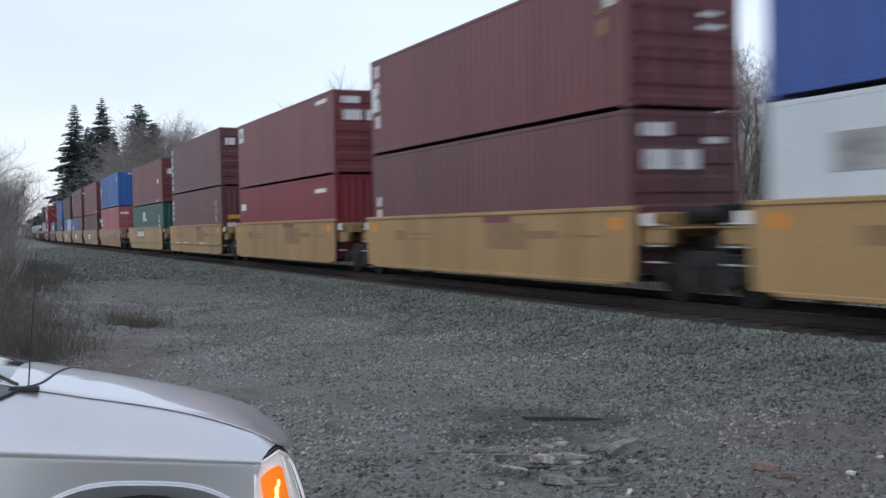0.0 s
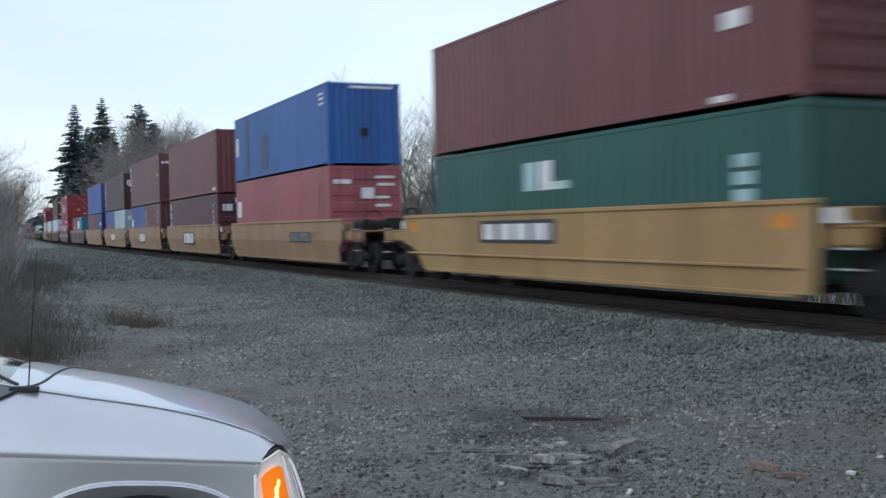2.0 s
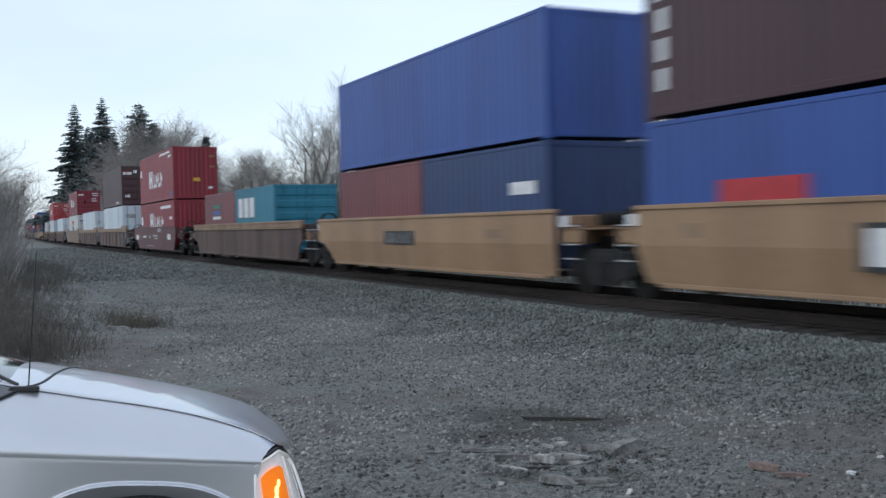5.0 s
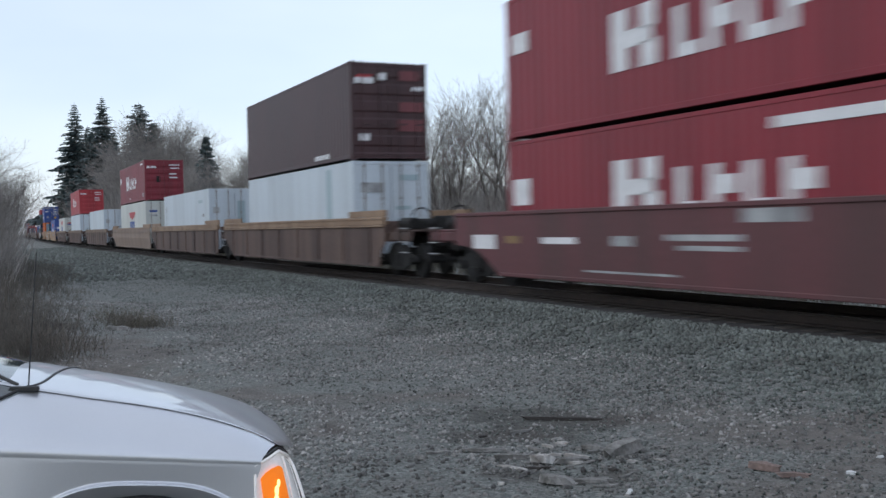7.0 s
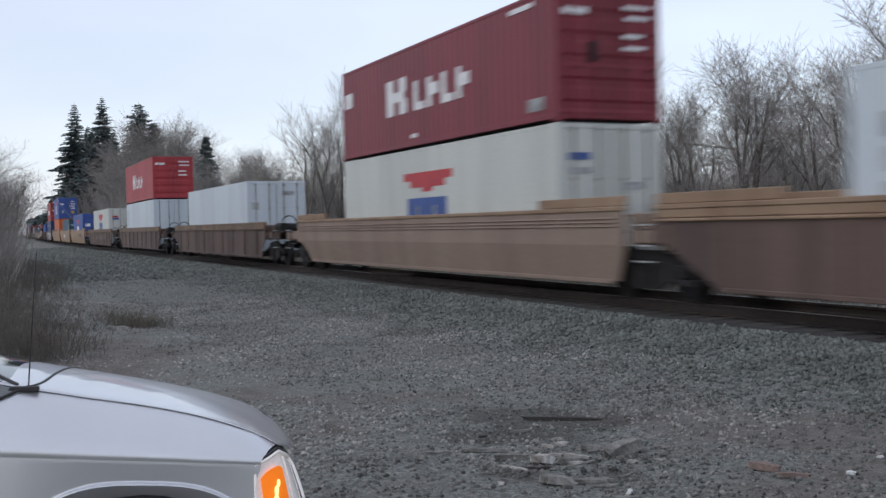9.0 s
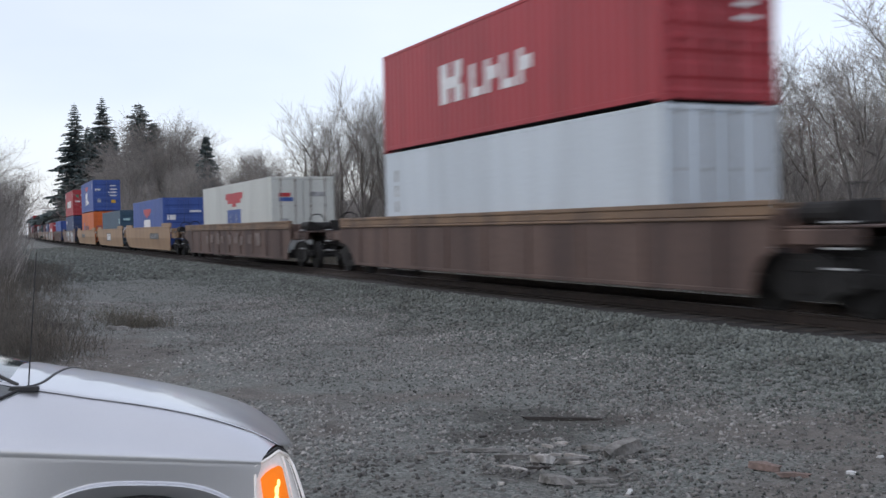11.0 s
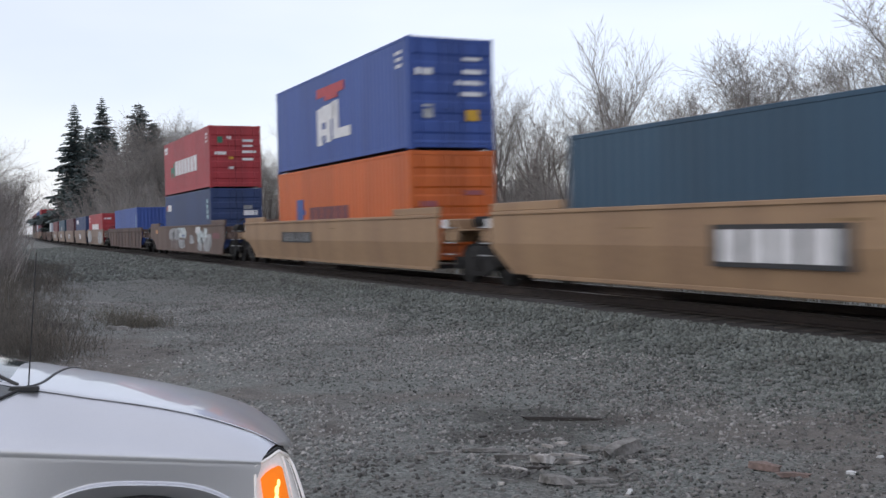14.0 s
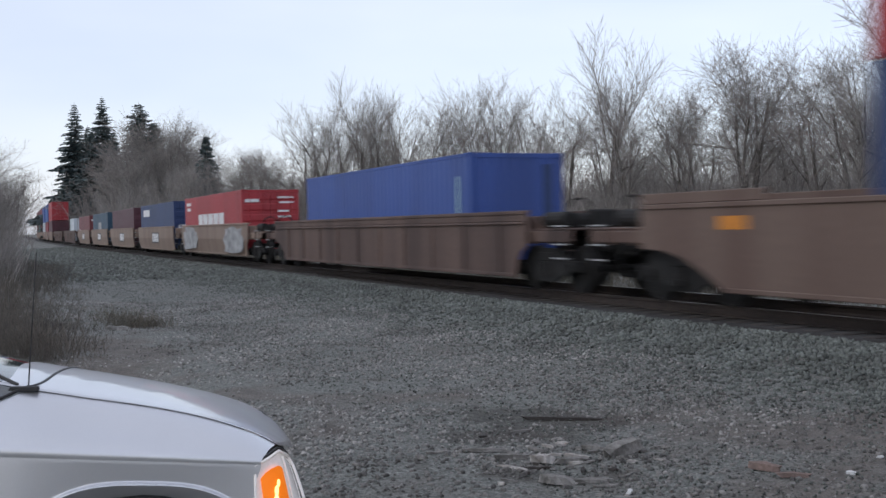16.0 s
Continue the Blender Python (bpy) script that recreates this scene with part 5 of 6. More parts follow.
# ---- woods ----
BARK = mat("grey_brown_bark", (0.22, 0.20, 0.185), rough=0.9, scale=2, var=0.4, bscale=12, bump=0.3, spread=0.2)
TWIG = mat("bare_twigs", (0.325, 0.298, 0.278), rough=0.9, scale=0.8, var=0.3, bscale=8, spread=0.3)
BRUSH = mat("winter_brush_stems", (0.175, 0.148, 0.118), rough=0.9, scale=0.2, rgb2=(0.105, 0.105, 0.08), bscale=4, spread=0.4)
DEADGRASS = mat("dead_grass", (0.165, 0.145, 0.122), rough=0.95, scale=0.4, rgb2=(0.095, 0.09, 0.08), bscale=8, spread=0.35)
# needle green is paler and bluer, with the distance haze put into it
HAZED_NEEDLES = mat("hazed_fir_needles", (0.105, 0.142, 0.142), rough=0.8, scale=0.5, rgb2=(0.070, 0.098, 0.102), bscale=6, spread=0.35)


def sticks_mesh(segs, material, name):
    """Three-sided tapered sticks from rows of x, y, z, x, y, z, r, r."""
    s = np.asarray(segs, dtype=np.float64)
    a, b, r0, r1 = s[:, :3], s[:, 3:6], s[:, 6:7], s[:, 7:8]
    d = b - a
    d /= np.linalg.norm(d, axis=1, keepdims=True) + 1e-9
    up = np.where(np.abs(d[:, 2:3]) < 0.9, np.array([[0, 0, 1.0]]), np.array([[1.0, 0, 0]]))
    u = np.cross(d, up)
    u /= np.linalg.norm(u, axis=1, keepdims=True)
    w = np.cross(d, u)
    n = len(s)
    v = np.empty((n, 6, 3))
    for k in range(3):
        c, q = math.cos(2.0944 * k), math.sin(2.0944 * k)
        v[:, k] = a + r0 * (c * u + q * w)
        v[:, 3 + k] = b + r1 * (c * u + q * w)
    base = (np.arange(n) * 6)[:, None]
    f = np.concatenate([base + np.array([[k, (k + 1) % 3, 3 + (k + 1) % 3, 3 + k]]) for k in range(3)])
    me = bpy.data.meshes.new(name)
    me.vertices.add(n * 6)
    me.vertices.foreach_set("co", v.ravel())
    me.loops.add(f.size)
    me.loops.foreach_set("vertex_index", f.ravel().astype(np.int32))
    me.polygons.add(len(f))
    me.polygons.foreach_set("loop_start", np.arange(0, f.size, 4, dtype=np.int32))
    me.update(calc_edges=True)
    me.validate()
    me.materials.append(material)
    return me


def grow(rng, out, p, d, length, r, level, top, upright, kid=(3, 3, 4)):
    """One limb and what grows from it."""
    n = 4 if level < 2 else 3
    q = Vector(p)
    d = Vector(d).normalized()
    for i in range(n):
        f0, f1 = i / n, (i + 1) / n
        nd = d + Vector((rng.gauss(0, 0.10), rng.gauss(0, 0.10), rng.gauss(0.03, 0.09) + 0.05 * upright))
        d = nd.normalized()
        e = q + d * length / n
        out[level].append((*q, *e, max(0.006, r * (1 - 0.55 * f0)), max(0.004, r * (1 - 0.55 * f1))))
        if level < top:
            kids = kid[min(level, 2)] if (i > 0 or level > 0) else 0
            if i == n - 1:
                kids += 1
            for _ in range(kids):
                side = Vector((rng.gauss(0, 1), rng.gauss(0, 1), rng.gauss(0, 0.3))).normalized()
                k = rng.uniform(0.6, 1.0) / (0.6 + 0.35 * upright)
                nd = (d * 0.8 + side * k * (1.0 if level else 0.8) + Vector((0, 0, 0.05 + 0.13 * upright))).normalized()
                at = q.lerp(e, rng.random())
                grow(rng, out, at, nd, length * rng.uniform(0.38, 0.62) * (1.15 if level == 0 else 1.0), r * (1 - 0.55 * f1) * rng.uniform(0.38, 0.55), level + 1, top, upright, kid)
        q = e


def bare_tree_meshes(seed, upright, forks, top=3):
    """A leafless tree 10 m high."""
    rng = random.Random(seed)
    out = [[] for _ in range(top + 1)]
    if forks:
        out[0].append((0, 0, -0.3, 0.05, 0, 2.2, 0.24, 0.2))
        for _ in range(forks):
            a = rng.uniform(0, 6.28)
            grow(rng, out, (0.05, 0, 2.0), (0.30 * math.cos(a), 0.30 * math.sin(a), 1), rng.uniform(4.6, 5.8), 0.12, 0, top, upright, (2, 3, 3))
    else:
        grow(rng, out, (0, 0, -0.3), (0, 0, 1), 8.6, 0.2, 0, top, upright)
    hi = max(s[5] for lv in out for s in lv)
    k = 10 / hi
    sc = lambda lv: [tuple(c * k for c in s[:6]) + s[6:] for s in lv]
    return sticks_mesh(sc(out[0] + out[1]), BARK, "trunk"), sticks_mesh(sc([s for lv in out[2:] for s in lv]), TWIG, "crown")


def tree(x, y, h, meshes, turn, label, wide=1.0):
    t = thing("bare_tree", label, "tree", "leafless trees behind the track", m=pose(x, y, -1.05, 0, 0, turn) @ Matrix.Diagonal((h / 10 * wide, h / 10 * wide, h / 10, 1)))
    part("trunk", meshes[0], None, t)
    part("crown", meshes[1], None, t, "fine bare grey-brown twigs")
    return t


KINDS = [bare_tree_meshes(3, 1.0, 0), bare_tree_meshes(8, 0.9, 0), bare_tree_meshes(5, 0.5, 3), bare_tree_meshes(12, 0.4, 4), bare_tree_meshes(21, 0.7, 2), bare_tree_meshes(33, 0.2, 0)]
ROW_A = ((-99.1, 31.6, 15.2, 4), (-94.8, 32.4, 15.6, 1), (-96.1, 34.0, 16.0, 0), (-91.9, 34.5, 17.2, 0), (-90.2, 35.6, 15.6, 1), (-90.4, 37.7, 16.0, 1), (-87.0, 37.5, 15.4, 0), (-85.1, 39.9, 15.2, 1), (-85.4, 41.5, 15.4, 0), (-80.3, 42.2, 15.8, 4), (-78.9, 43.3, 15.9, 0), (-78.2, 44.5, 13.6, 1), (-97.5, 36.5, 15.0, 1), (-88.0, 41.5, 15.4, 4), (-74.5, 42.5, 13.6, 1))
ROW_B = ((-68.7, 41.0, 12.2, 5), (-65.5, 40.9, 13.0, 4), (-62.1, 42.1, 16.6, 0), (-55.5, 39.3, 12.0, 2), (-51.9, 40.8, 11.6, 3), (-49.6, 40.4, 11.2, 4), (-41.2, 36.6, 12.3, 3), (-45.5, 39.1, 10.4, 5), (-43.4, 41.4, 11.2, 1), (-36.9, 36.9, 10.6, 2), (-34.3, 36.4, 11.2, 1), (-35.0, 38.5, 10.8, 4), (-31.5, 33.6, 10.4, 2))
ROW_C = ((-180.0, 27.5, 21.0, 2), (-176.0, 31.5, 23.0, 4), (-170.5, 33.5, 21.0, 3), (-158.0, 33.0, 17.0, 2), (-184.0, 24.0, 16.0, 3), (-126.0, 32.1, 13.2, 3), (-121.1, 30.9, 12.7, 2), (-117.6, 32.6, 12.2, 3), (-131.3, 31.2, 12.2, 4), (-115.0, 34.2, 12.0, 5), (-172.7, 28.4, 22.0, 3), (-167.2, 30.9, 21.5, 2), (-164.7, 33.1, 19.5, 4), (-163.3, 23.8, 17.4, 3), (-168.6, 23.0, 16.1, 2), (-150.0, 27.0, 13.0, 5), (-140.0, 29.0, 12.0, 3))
tree_rng = random.Random(77)
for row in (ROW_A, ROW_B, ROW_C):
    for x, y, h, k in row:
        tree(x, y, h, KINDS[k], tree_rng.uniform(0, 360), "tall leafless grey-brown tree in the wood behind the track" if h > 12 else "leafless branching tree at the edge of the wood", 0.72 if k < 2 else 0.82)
for i in range(26):
    x = -30 - 5.1 * i + tree_rng.uniform(-2, 2)
    tree(x, 47 + tree_rng.uniform(-3, 9) - (12 if x < -105 else 0), tree_rng.uniform(8.0, 10.5), KINDS[tree_rng.randrange(6)], tree_rng.uniform(0, 360), "slender leafless tree deep in the wood")


def fir(x, y, h, seed, round_top=False, z=-1.0):
    """A fir: straight trunk, whorls of drooping boughs set with needle sprays."""
    rng = random.Random(seed)
    t = thing("fir_tree", "tall dark green fir with drooping boughs" if not round_top else "broad dark evergreen with a rounded top", "tree", "evergreens beyond the track", m=pose(x, y, z))
    trunk = [(0, 0, 0, 0, 0, h * 0.5, h * 0.014, h * 0.008), (0, 0, h * 0.5, 0, 0, h, h * 0.008, 0.02)]
    quads = []
    zz = h * 0.06
    while zz < h * 0.985:
        f = zz / h
        reach = h * (0.27 if round_top else 0.29) * ((1 - f) ** (0.6 if round_top else 0.9)) * rng.uniform(0.7, 1.2) + 0.12
        for _ in range(rng.randint(7, 10)):
            a = rng.uniform(0, 6.283)
            ln = reach * rng.uniform(0.65, 1.12)
            rise = 0.10 if f > 0.8 else -0.16
            p0 = Vector((0, 0, zz))
            p1 = Vector((ln * math.cos(a), ln * math.sin(a), zz + ln * rise * rng.uniform(0.5, 1.5)))
            trunk.append((*p0, *p1, 0.05 + 0.01 * ln, 0.015))
            k = max(4, int(ln / 0.22))
            for i in range(k):
                g = (i + 0.7) / k
                c = p0.lerp(p1, g)
                for _ in range(2):
                    w = (0.75 + 1.1 * ln * 0.22 * (1.4 - g)) * rng.uniform(0.6, 1.3) * (0.3 + 0.75 * (1 - f))
                    b = a + rng.choice((-1, 1)) * rng.uniform(0.5, 1.2)
                    e = c + Vector((w * math.cos(b), w * math.sin(b), -w * rng.uniform(0.1, 0.55)))
                    n = Vector((-math.sin(b), math.cos(b), rng.uniform(-0.7, 0.7))).normalized() * w * 0.34
                    quads.append((c, c.lerp(e, 0.5) + n, e, c.lerp(e, 0.5) - n + Vector((0, 0, -0.06))))
        zz += h * 0.016 * rng.uniform(0.7, 1.3) * (1.25 - 0.6 * f)
    part("trunk", sticks_mesh(trunk, BARK, "trunk"), None, t)
    me = bpy.data.meshes.new("crown")
    me.from_pydata([p for q in quads for p in q], [], [(4 * i, 4 * i + 1, 4 * i + 2, 4 * i + 3) for i in range(len(quads))])
    me.materials.append(HAZED_NEEDLES)
    part("crown", me, None, t, "dark green needle boughs")


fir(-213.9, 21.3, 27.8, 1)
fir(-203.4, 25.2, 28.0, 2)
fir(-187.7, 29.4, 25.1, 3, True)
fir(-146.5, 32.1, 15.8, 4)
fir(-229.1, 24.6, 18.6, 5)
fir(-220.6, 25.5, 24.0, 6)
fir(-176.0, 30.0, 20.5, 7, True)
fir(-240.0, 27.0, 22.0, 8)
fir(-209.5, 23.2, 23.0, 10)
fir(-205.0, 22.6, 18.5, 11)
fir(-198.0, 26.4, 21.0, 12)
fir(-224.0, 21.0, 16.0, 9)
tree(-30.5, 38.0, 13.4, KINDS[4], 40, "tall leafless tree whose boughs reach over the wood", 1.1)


def thicket(name, label, spots, material, seed, stems, z_of, thick=0.011):
    """A mass of thin leafless stems. spots: x, y, height, breadth."""
    rng = random.Random(seed)
    segs = []
    for x, y, h, w in spots:
        z = z_of(x, y)
        for _ in range(stems):
            a, b = rng.gauss(0, w * 0.4), rng.gauss(0, w * 0.4)
            p = Vector((x + a, y + b, z - 0.1))
            d = Vector((rng.gauss(a * 0.12, 0.22), rng.gauss(b * 0.12, 0.22), 1)).normalized()
            ln = h * rng.uniform(0.45, 1.05)
            q = p
            for i in range(3):
                e = q + d * ln / 3
                segs.append((*q, *e, thick * (1.3 - 0.35 * i), thick * (1.0 - 0.3 * i)))
                for _ in range(2):
                    s = (d + Vector((rng.gauss(0, 0.6), rng.gauss(0, 0.6), rng.gauss(0, 0.25)))).normalized()
                    c = q.lerp(e, rng.random())
                    segs.append((*c, *(c + s * ln * rng.uniform(0.12, 0.3)), thick * 0.6, thick * 0.35))
                d = (d + Vector((rng.gauss(0, 0.16), rng.gauss(0, 0.16), 0))).normalized()
                q = e
    tagged(new(name, sticks_mesh(segs, material, name)), label, "undergrowth", kind="stuff")


bush_rng = random.Random(5)
spots = []
for i in range(300):
    x = -22 - 128 * bush_rng.random() ** 0.9
    y = track(x)[0] + 22 + 16 * bush_rng.random()
    spots.append((x, y, bush_rng.uniform(1.6, 3.2) * (1.15 if y > 30 else 0.8), 2.4))
thicket("undergrowth", "tangled brown leafless undergrowth along the wood", spots, BRUSH, 9, 34, lambda x, y: -1.0, 0.015)
spots = []
for i in range(430):
    x = -24 - 150 * bush_rng.random() ** 1.15
    spots.append((x, track(x)[0] * 0.6 + 37 + 17 * bush_rng.random(), bush_rng.uniform(3.2, 6.4), 3.0))
for i in range(70):
    x = -48 - 34 * bush_rng.random()
    spots.append((x, 39 + 14 * bush_rng.random(), bush_rng.uniform(3.6, 6.6), 3.0))
thicket("tall_undergrowth", "tall grey-brown saplings filling the wood", spots, TWIG, 10, 34, lambda x, y: -1.0, 0.022)
spots = []
for i in range(150):
    x = -120 - 120 * bush_rng.random()
    spots.append((x, track(x)[0] + 16 + 12 * bush_rng.random(), bush_rng.uniform(4.5, 12.5) * (1.0 if -195 < x < -135 else 0.75), 3.5))
thicket("far_undergrowth", "hazy grey-brown scrub under the distant firs", spots, TWIG, 11, 28, lambda x, y: -1.0, 0.026)
spots = []
for i in range(250):
    x = -36 - 125 * bush_rng.random()
    spots.append((x, 60 + 16 * bush_rng.random() - max(0, -x - 90) * 0.25, bush_rng.uniform(5.0, 9.0), 4.0))
thicket("deep_wood", "pale grey saplings deep in the wood", spots, TWIG, 15, 44, lambda x, y: -1.0, 0.034)
spots = []
for i in range(150):
    x = -270 - 260 * bush_rng.random()
    side = bush_rng.choice((-1, 1))
    spots.append((x, MID + track(x)[0] + side * (7 + 26 * bush_rng.random()), bush_rng.uniform(8.0, 16.0), 5.0))
thicket("distant_wood", "hazy grey wood where the track disappears", spots, TWIG, 16, 36, lambda x, y: -1.0, 0.05)
# left bank: scrub and bramble beside the yard
spots = []
for i in range(70):
    x = -24 - 60 * bush_rng.random()
    y = 2.6 + 0.02 * (x + 20) - 3.2 * bush_rng.random() + track(x)[0] * 0.9 + max(0, (-x - 30)) * 0.03
    y = min(y, -0.05 * x - 0.5 - 0.8 * bush_rng.random())
    spots.append((x, y, bush_rng.uniform(1.0, 3.6) * min(1.0, (-x - 8) / 28), 0.8))
thicket("bank_scrub", "leafless grey-brown scrub on the bank beside the track", spots, TWIG, 12, 36, ground_z, 0.008)
spots = []
for i in range(190):
    x = -14.8 - 42 * bush_rng.random() ** 1.5
    f = bush_rng.random()
    spots.append((x, -x * (0.012 + 0.082 * f), bush_rng.uniform(0.12, 0.45) + 1.0 * (1 - f) * bush_rng.random(), 0.75))
thicket("dead_grass", "matted dead brown grass and bramble on the bank", spots, DEADGRASS, 13, 30, ground_z, 0.0045)
spots = [(-19.4 + bush_rng.gauss(0, 0.55), 2.75 + bush_rng.gauss(0, 0.30), bush_rng.uniform(0.12, 0.5), 0.45) for i in range(26)]
thicket("low_shrub", "low leafless grey-brown shrub on the gravel slope", spots, BRUSH, 14, 26, ground_z, 0.0035)
spots = []
for i in range(260):
    x = 2 - 150 * bush_rng.random()
    spots.append((x, track(x)[0] + 15.2 + 5.5 * bush_rng.random(), bush_rng.uniform(0.5, 1.5), 1.6))
thicket("bramble", "dark tangled bramble beyond the rails", spots, BRUSH, 17, 20, lambda x, y: ground_z(x, y), 0.012)
for x, y, h, k in ((-42.0, 1.2, 4.3, 3), (-51.9, 2.2, 4.6, 2), (-40.0, 0.4, 4.8, 3), (-34.0, 0.9, 3.0, 3), (-60.0, 2.2, 4.6, 2)):
    sapling = tree(x, y, h, KINDS[k], tree_rng.uniform(0, 360), "small leafless tree on the scrubby bank")
    sapling.location.z = ground_z(x, y) + 0.02


# ---- ballast, litter and wood scraps ----
def stones(name, label, spots, material, seed):
    """Angular stones: rows of x, y, z, size."""
    rng = np.random.RandomState(seed)
    s = np.asarray(spots)
    n = len(s)
    cube = np.array([(a, b, c) for a in (-1, 1) for b in (-1, 1) for c in (-1, 1)], dtype=float)
    v = cube[None] * (1 + rng.uniform(-0.38, 0.25, (n, 8, 3)))
    v *= rng.uniform(0.55, 1.15, (n, 1, 3)) * s[:, 3][:, None, None] * 0.5
    q = rng.normal(size=(n, 4))
    q /= np.linalg.norm(q, axis=1, keepdims=True)
    w, x, y, z = q.T
    rot = np.stack([np.stack([1 - 2 * (y * y + z * z), 2 * (x * y - w * z), 2 * (x * z + w * y)], -1), np.stack([2 * (x * y + w * z), 1 - 2 * (x * x + z * z), 2 * (y * z - w * x)], -1), np.stack([2 * (x * z - w * y), 2 * (y * z + w * x), 1 - 2 * (x * x + y * y)], -1)], 1)
    v = np.einsum("nij,nkj->nki", rot, v) + s[:, None, :3]
    quad = np.array([(0, 1, 3, 2), (4, 6, 7, 5), (0, 4, 5, 1), (2, 3, 7, 6), (0, 2, 6, 4), (1, 5, 7, 3)])
    f = (np.arange(n) * 8)[:, None, None] + quad[None]
    me = bpy.data.meshes.new(name)
    me.vertices.add(n * 8)
    me.vertices.foreach_set("co", v.ravel())
    me.loops.add(f.size)
    me.loops.foreach_set("vertex_index", f.ravel().astype(np.int32))
    me.polygons.add(n * 6)
    me.polygons.foreach_set("loop_start", np.arange(0, f.size, 4, dtype=np.int32))
    me.update(calc_edges=True)
    me.materials.append(material)
    return tagged(new(name, me), label, "gravel", kind="stuff")


STONE = mat("crushed_grey_rock", (0.134, 0.147, 0.134), rough=0.85, scale=1.2, rgb2=(0.086, 0.093, 0.084), bscale=50, fine=0.15, spread=0.42)
PEBBLE = mat("yard_gravel_stone", (0.250, 0.242, 0.228), rough=0.88, scale=0.6, rgb2=(0.125, 0.12, 0.112), bscale=50, fine=0.15, spread=0.6)
rs = np.random.RandomState(6)
spots = []
while len(spots) < 46000:
    x = -4.3 - 47 * rs.random_sample() ** 1.9
    d = 9.82 - 6.4 * rs.random_sample() ** 1.6
    y = d + track(x)[0]
    if x > -0.4 - y * 0.75:
        continue
    if d < 8.2 and rs.random_sample() < 0.8 * dirt_at(x, y):
        continue
    spots.append((x, y, ground_z(x, y) + rs.uniform(-0.012, 0.016), rs.uniform(0.026, 0.066) * (1 + max(0, -x - 20) * 0.02) * min(1.0, max(0.30, (d - 4.6) / 4.2))))
stones("ballast", "coarse crushed grey rock ballast beside the track", spots, STONE, 1)
spots = []
while len(spots) < 52000:
    x = -3.5 - 22 * rs.random_sample() ** 1.4
    y = 0.6 + 7.0 * rs.random_sample()
    if x > -0.6 - y * 0.72 or y < -0.05 * x - 0.2:
        continue
    if rs.random_sample() < 0.75 * dirt_at(x, y) + 0.6 * damp_at(x, y):
        continue
    if noise.noise((x * 0.6, y * 0.6, 9.0)) + 0.5 * noise.noise((x * 1.9, y * 1.9, 2.0)) < rs.uniform(-0.65, 0.25):
        continue
    spots.append((x, y, ground_z(x, y) + rs.uniform(-0.006, 0.004), 0.010 + 0.028 * rs.random_sample() ** 2.2))
far_spots = []
while len(far_spots) < 9000:
    x = -38 - 85 * rs.random_sample()
    d = 9.8 - 6.5 * rs.random_sample()
    y = d + track(x)[0]
    far_spots.append((x, y, ground_z(x, y) + rs.uniform(-0.02, 0.02), rs.uniform(0.07, 0.15)))
stones("far_ballast", "coarse grey rock ballast along the distant track", far_spots, STONE, 3)
stones("yard_gravel", "loose grey-brown gravel trodden into dirt", spots, PEBBLE, 2)

GREYWOOD = mat("weathered_grey_wood", (0.26, 0.25, 0.235), rough=0.9, scale=8, rgb2=(0.11, 0.105, 0.095), bscale=40, bump=0.4, fine=0.2)
PALEWOOD = mat("splintered_pale_wood", (0.55, 0.53, 0.50), rough=0.9, scale=8, rgb2=(0.22, 0.2, 0.18), bscale=40, bump=0.3, fine=0.2)
REDWOOD = mat("reddish_wood", (0.235, 0.170, 0.148), rough=0.9, scale=8, rgb2=(0.15, 0.11, 0.095), bscale=40, bump=0.3, fine=0.2)
DARKWOOD = mat("wet_dark_wood", (0.04, 0.034, 0.03), rough=0.8, scale=8, bscale=40, bump=0.3, fine=0.2)
LITTER = mat("white_plastic_scrap", (0.60, 0.61, 0.61), rough=0.5, scale=9, var=0.15, bscale=40)


def scrap(x, y, length, width, height, turn, material, label, seed, tilt=4, name="wood_scrap", category="wood scrap"):
    """A broken, splintered block of wood lying on the gravel."""
    rng = random.Random(seed)
    length, width, height = 1.15 * length, 1.1 * width, 1.15 * height
    bm = bmesh.new()
    rings = []
    bend = rng.uniform(-0.08, 0.08)
    for i in range(5):
        f = i / 4
        ring = []
        for cy, cz in ((-0.5, 0.04), (0.5, 0.0), (0.46, 0.8), (0.1, 1.0), (-0.44, 0.86)):
            ragged = rng.uniform(-0.14, 0.14) if i in (0, 4) else 0.0
            thin = 1.0 if 0 < i < 4 else rng.uniform(0.35, 0.95)
            ring.append(bm.verts.new(((f - 0.5 + ragged) * length, cy * width * thin * rng.uniform(0.88, 1.1) + bend * length * math.sin(math.pi * f), cz * height * (0.5 + 0.5 * thin) * rng.uniform(0.85, 1.1))))
        rings.append(ring)
    for i in range(4):
        for j in range(5):
            bm.faces.new((rings[i][j], rings[i][(j + 1) % 5], rings[i + 1][(j + 1) % 5], rings[i + 1][j]))
    bm.faces.new(rings[0][::-1])
    bm.faces.new(rings[-1])
    ob = new(name, mesh_of(bm, material, name))
    ob.matrix_world = pose(x, y, ground_z(x, y) + 0.002, rng.uniform(-6, 6), tilt, turn)
    tagged(ob, label, category, "wood scraps on the gravel" if name == "wood_scrap" else "")


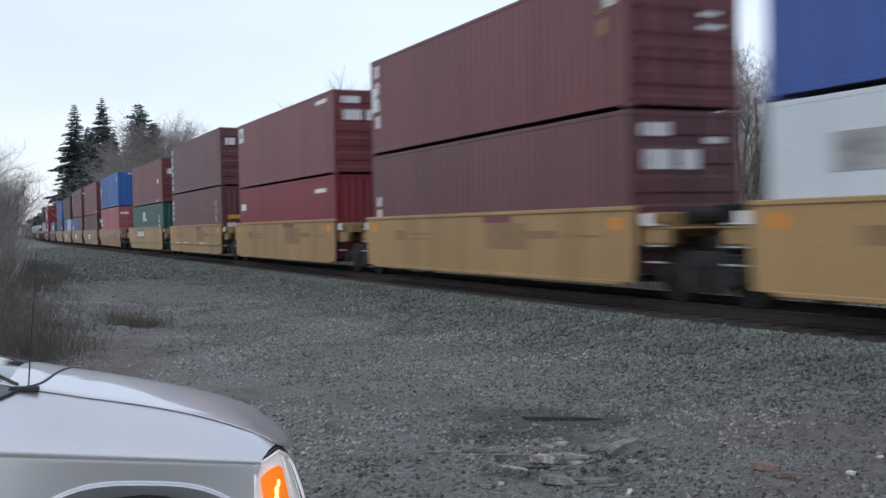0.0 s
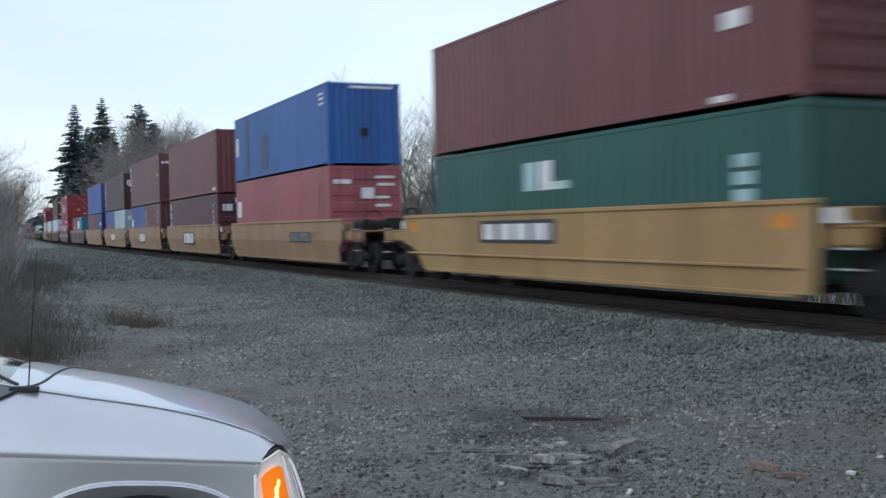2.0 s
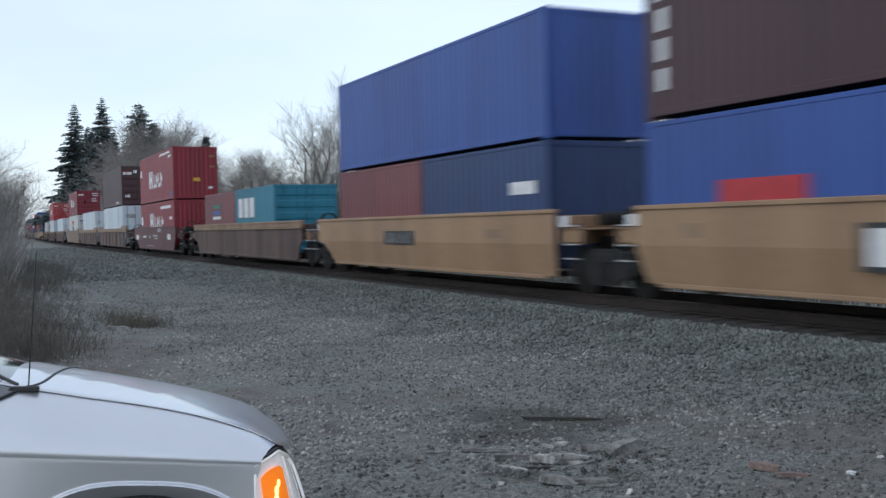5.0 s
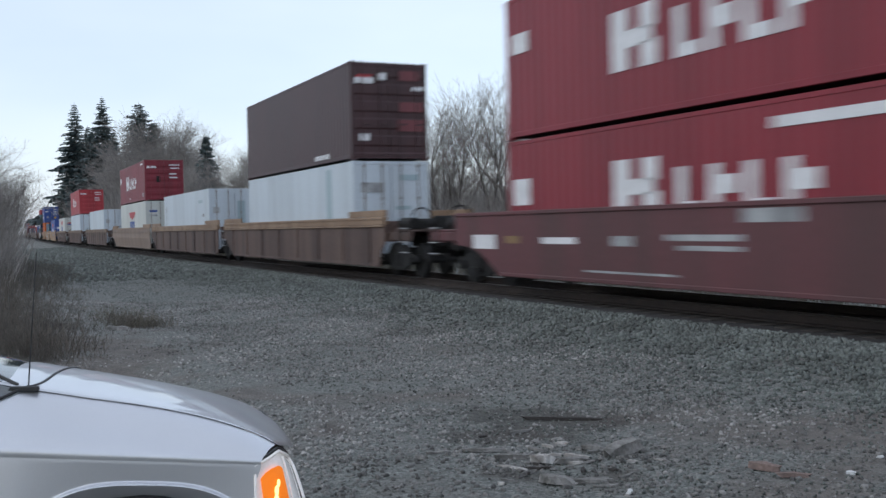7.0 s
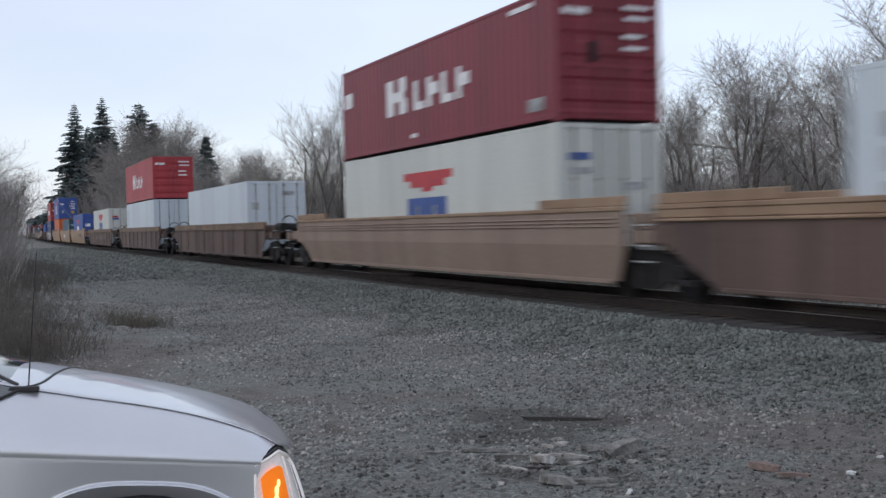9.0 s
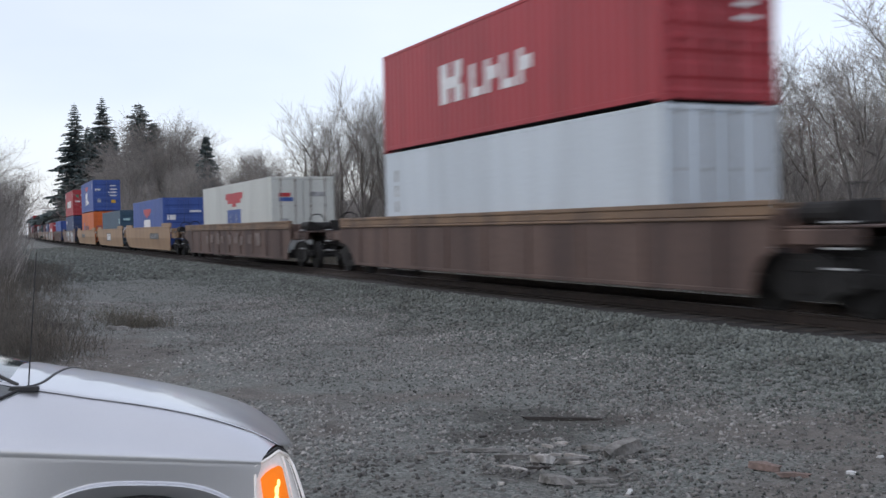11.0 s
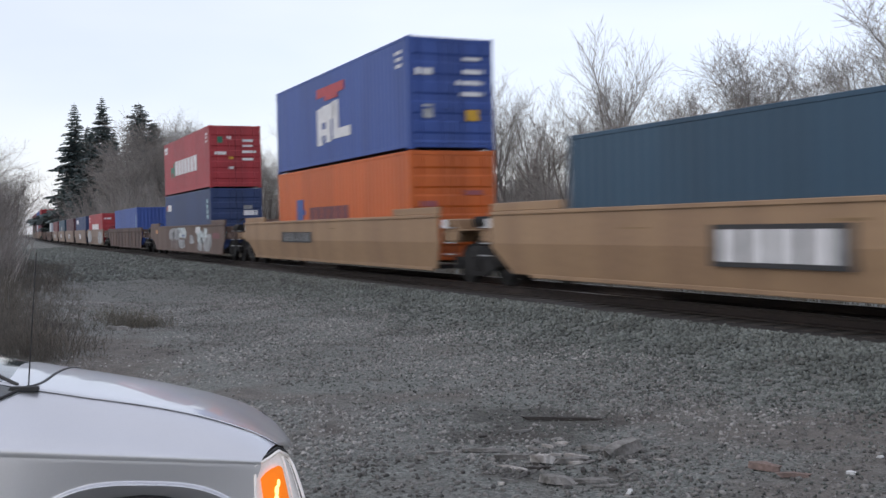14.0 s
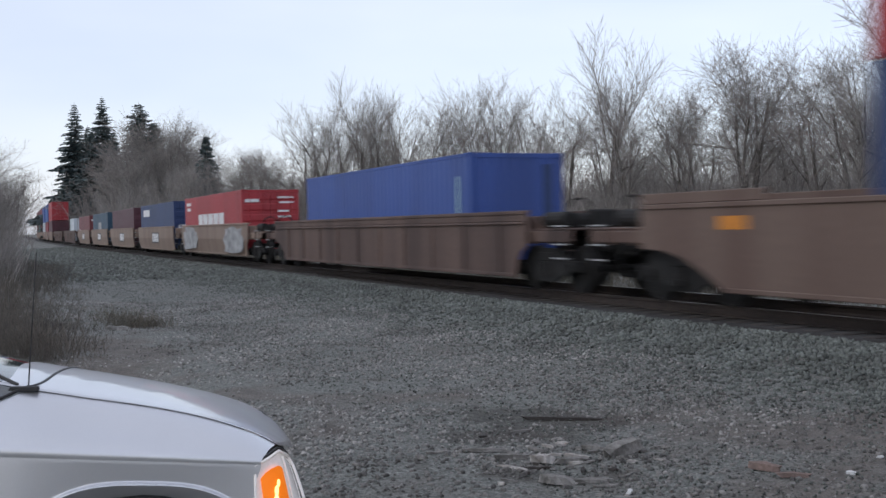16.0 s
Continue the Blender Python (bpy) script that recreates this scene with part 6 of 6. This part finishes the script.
scrap(-6.46, 3.79, 0.16, 0.10, 0.06, 110, PALEWOOD, "pale splintered wood chip on gravel", 1, 14)
scrap(-6.37, 4.41, 0.27, 0.11, 0.09, 100, GREYWOOD, "weathered grey wooden block lying on gravel", 2, -10)
scrap(-5.90, 3.56, 0.17, 0.10, 0.05, 60, GREYWOOD, "flat grey wood scrap on gravel", 3)
scrap(-5.45, 4.95, 0.17, 0.065, 0.05, 38, REDWOOD, "reddish wooden stub lying on gravel", 4)
scrap(-5.21, 4.97, 0.20, 0.05, 0.03, 72, REDWOOD, "flat reddish wood sliver on gravel", 5)
scrap(-6.67, 3.64, 0.22, 0.05, 0.04, 75, GREYWOOD, "thin grey wood splinter on gravel", 6)
scrap(-6.36, 3.96, 0.20, 0.06, 0.04, 80, GREYWOOD, "thin grey wood splinter on gravel", 7)
scrap(-6.64, 4.34, 0.16, 0.06, 0.04, 50, GREYWOOD, "small grey wood scrap on gravel", 8)
scrap(-6.97, 3.59, 0.30, 0.035, 0.03, 64, GREYWOOD, "long thin grey stick on gravel", 9, 1)
scrap(-7.83, 4.82, 0.55, 0.04, 0.03, 58, DARKWOOD, "long wet dark stick on dirt", 10, 1)
scrap(-5.80, 3.75, 0.26, 0.05, 0.03, 70, GREYWOOD, "thin grey wood splinter on gravel", 11, 1)
scrap(-5.41, 3.80, 0.07, 0.035, 0.025, 30, LITTER, "crumpled white plastic scrap on gravel", 12, -55, "litter", "litter")
scrap(-5.09, 5.36, 0.055, 0.035, 0.02, 20, LITTER, "small white litter scrap on gravel", 13, 0, "litter", "litter")
scrap(-5.31, 5.87, 0.04, 0.025, 0.015, 80, LITTER, "small white litter scrap on gravel", 14, 0, "litter", "litter")
scrap(-18.9, 1.7, 0.3, 0.15, 0.07, 40, GREYWOOD, "pale broken wood lump at the bank's foot", 15)
scrap(-18.2, 2.4, 0.28, 0.14, 0.06, 80, GREYWOOD, "pale broken wood lump at the bank's foot", 16)
scrap_rng = random.Random(50)
for i in range(64):
    scrap(scrap_rng.gauss(-6.45, 0.42), scrap_rng.gauss(3.95, 0.40), 0.04 + 0.16 * scrap_rng.random() ** 2, scrap_rng.uniform(0.012, 0.035), scrap_rng.uniform(0.010, 0.026), scrap_rng.gauss(75, 35), scrap_rng.choice((GREYWOOD, GREYWOOD, GREYWOOD, PALEWOOD, DARKWOOD)), "small splintered wood chip on gravel", 60 + i, scrap_rng.gauss(0, 5))


def motions():
    """The train rolls along the track."""
    for ob, s, z in MOVING:
        walk(ob, [(t, on_track(run_at(s, t), z)) for t in range(0, 17, 2)])


motions()
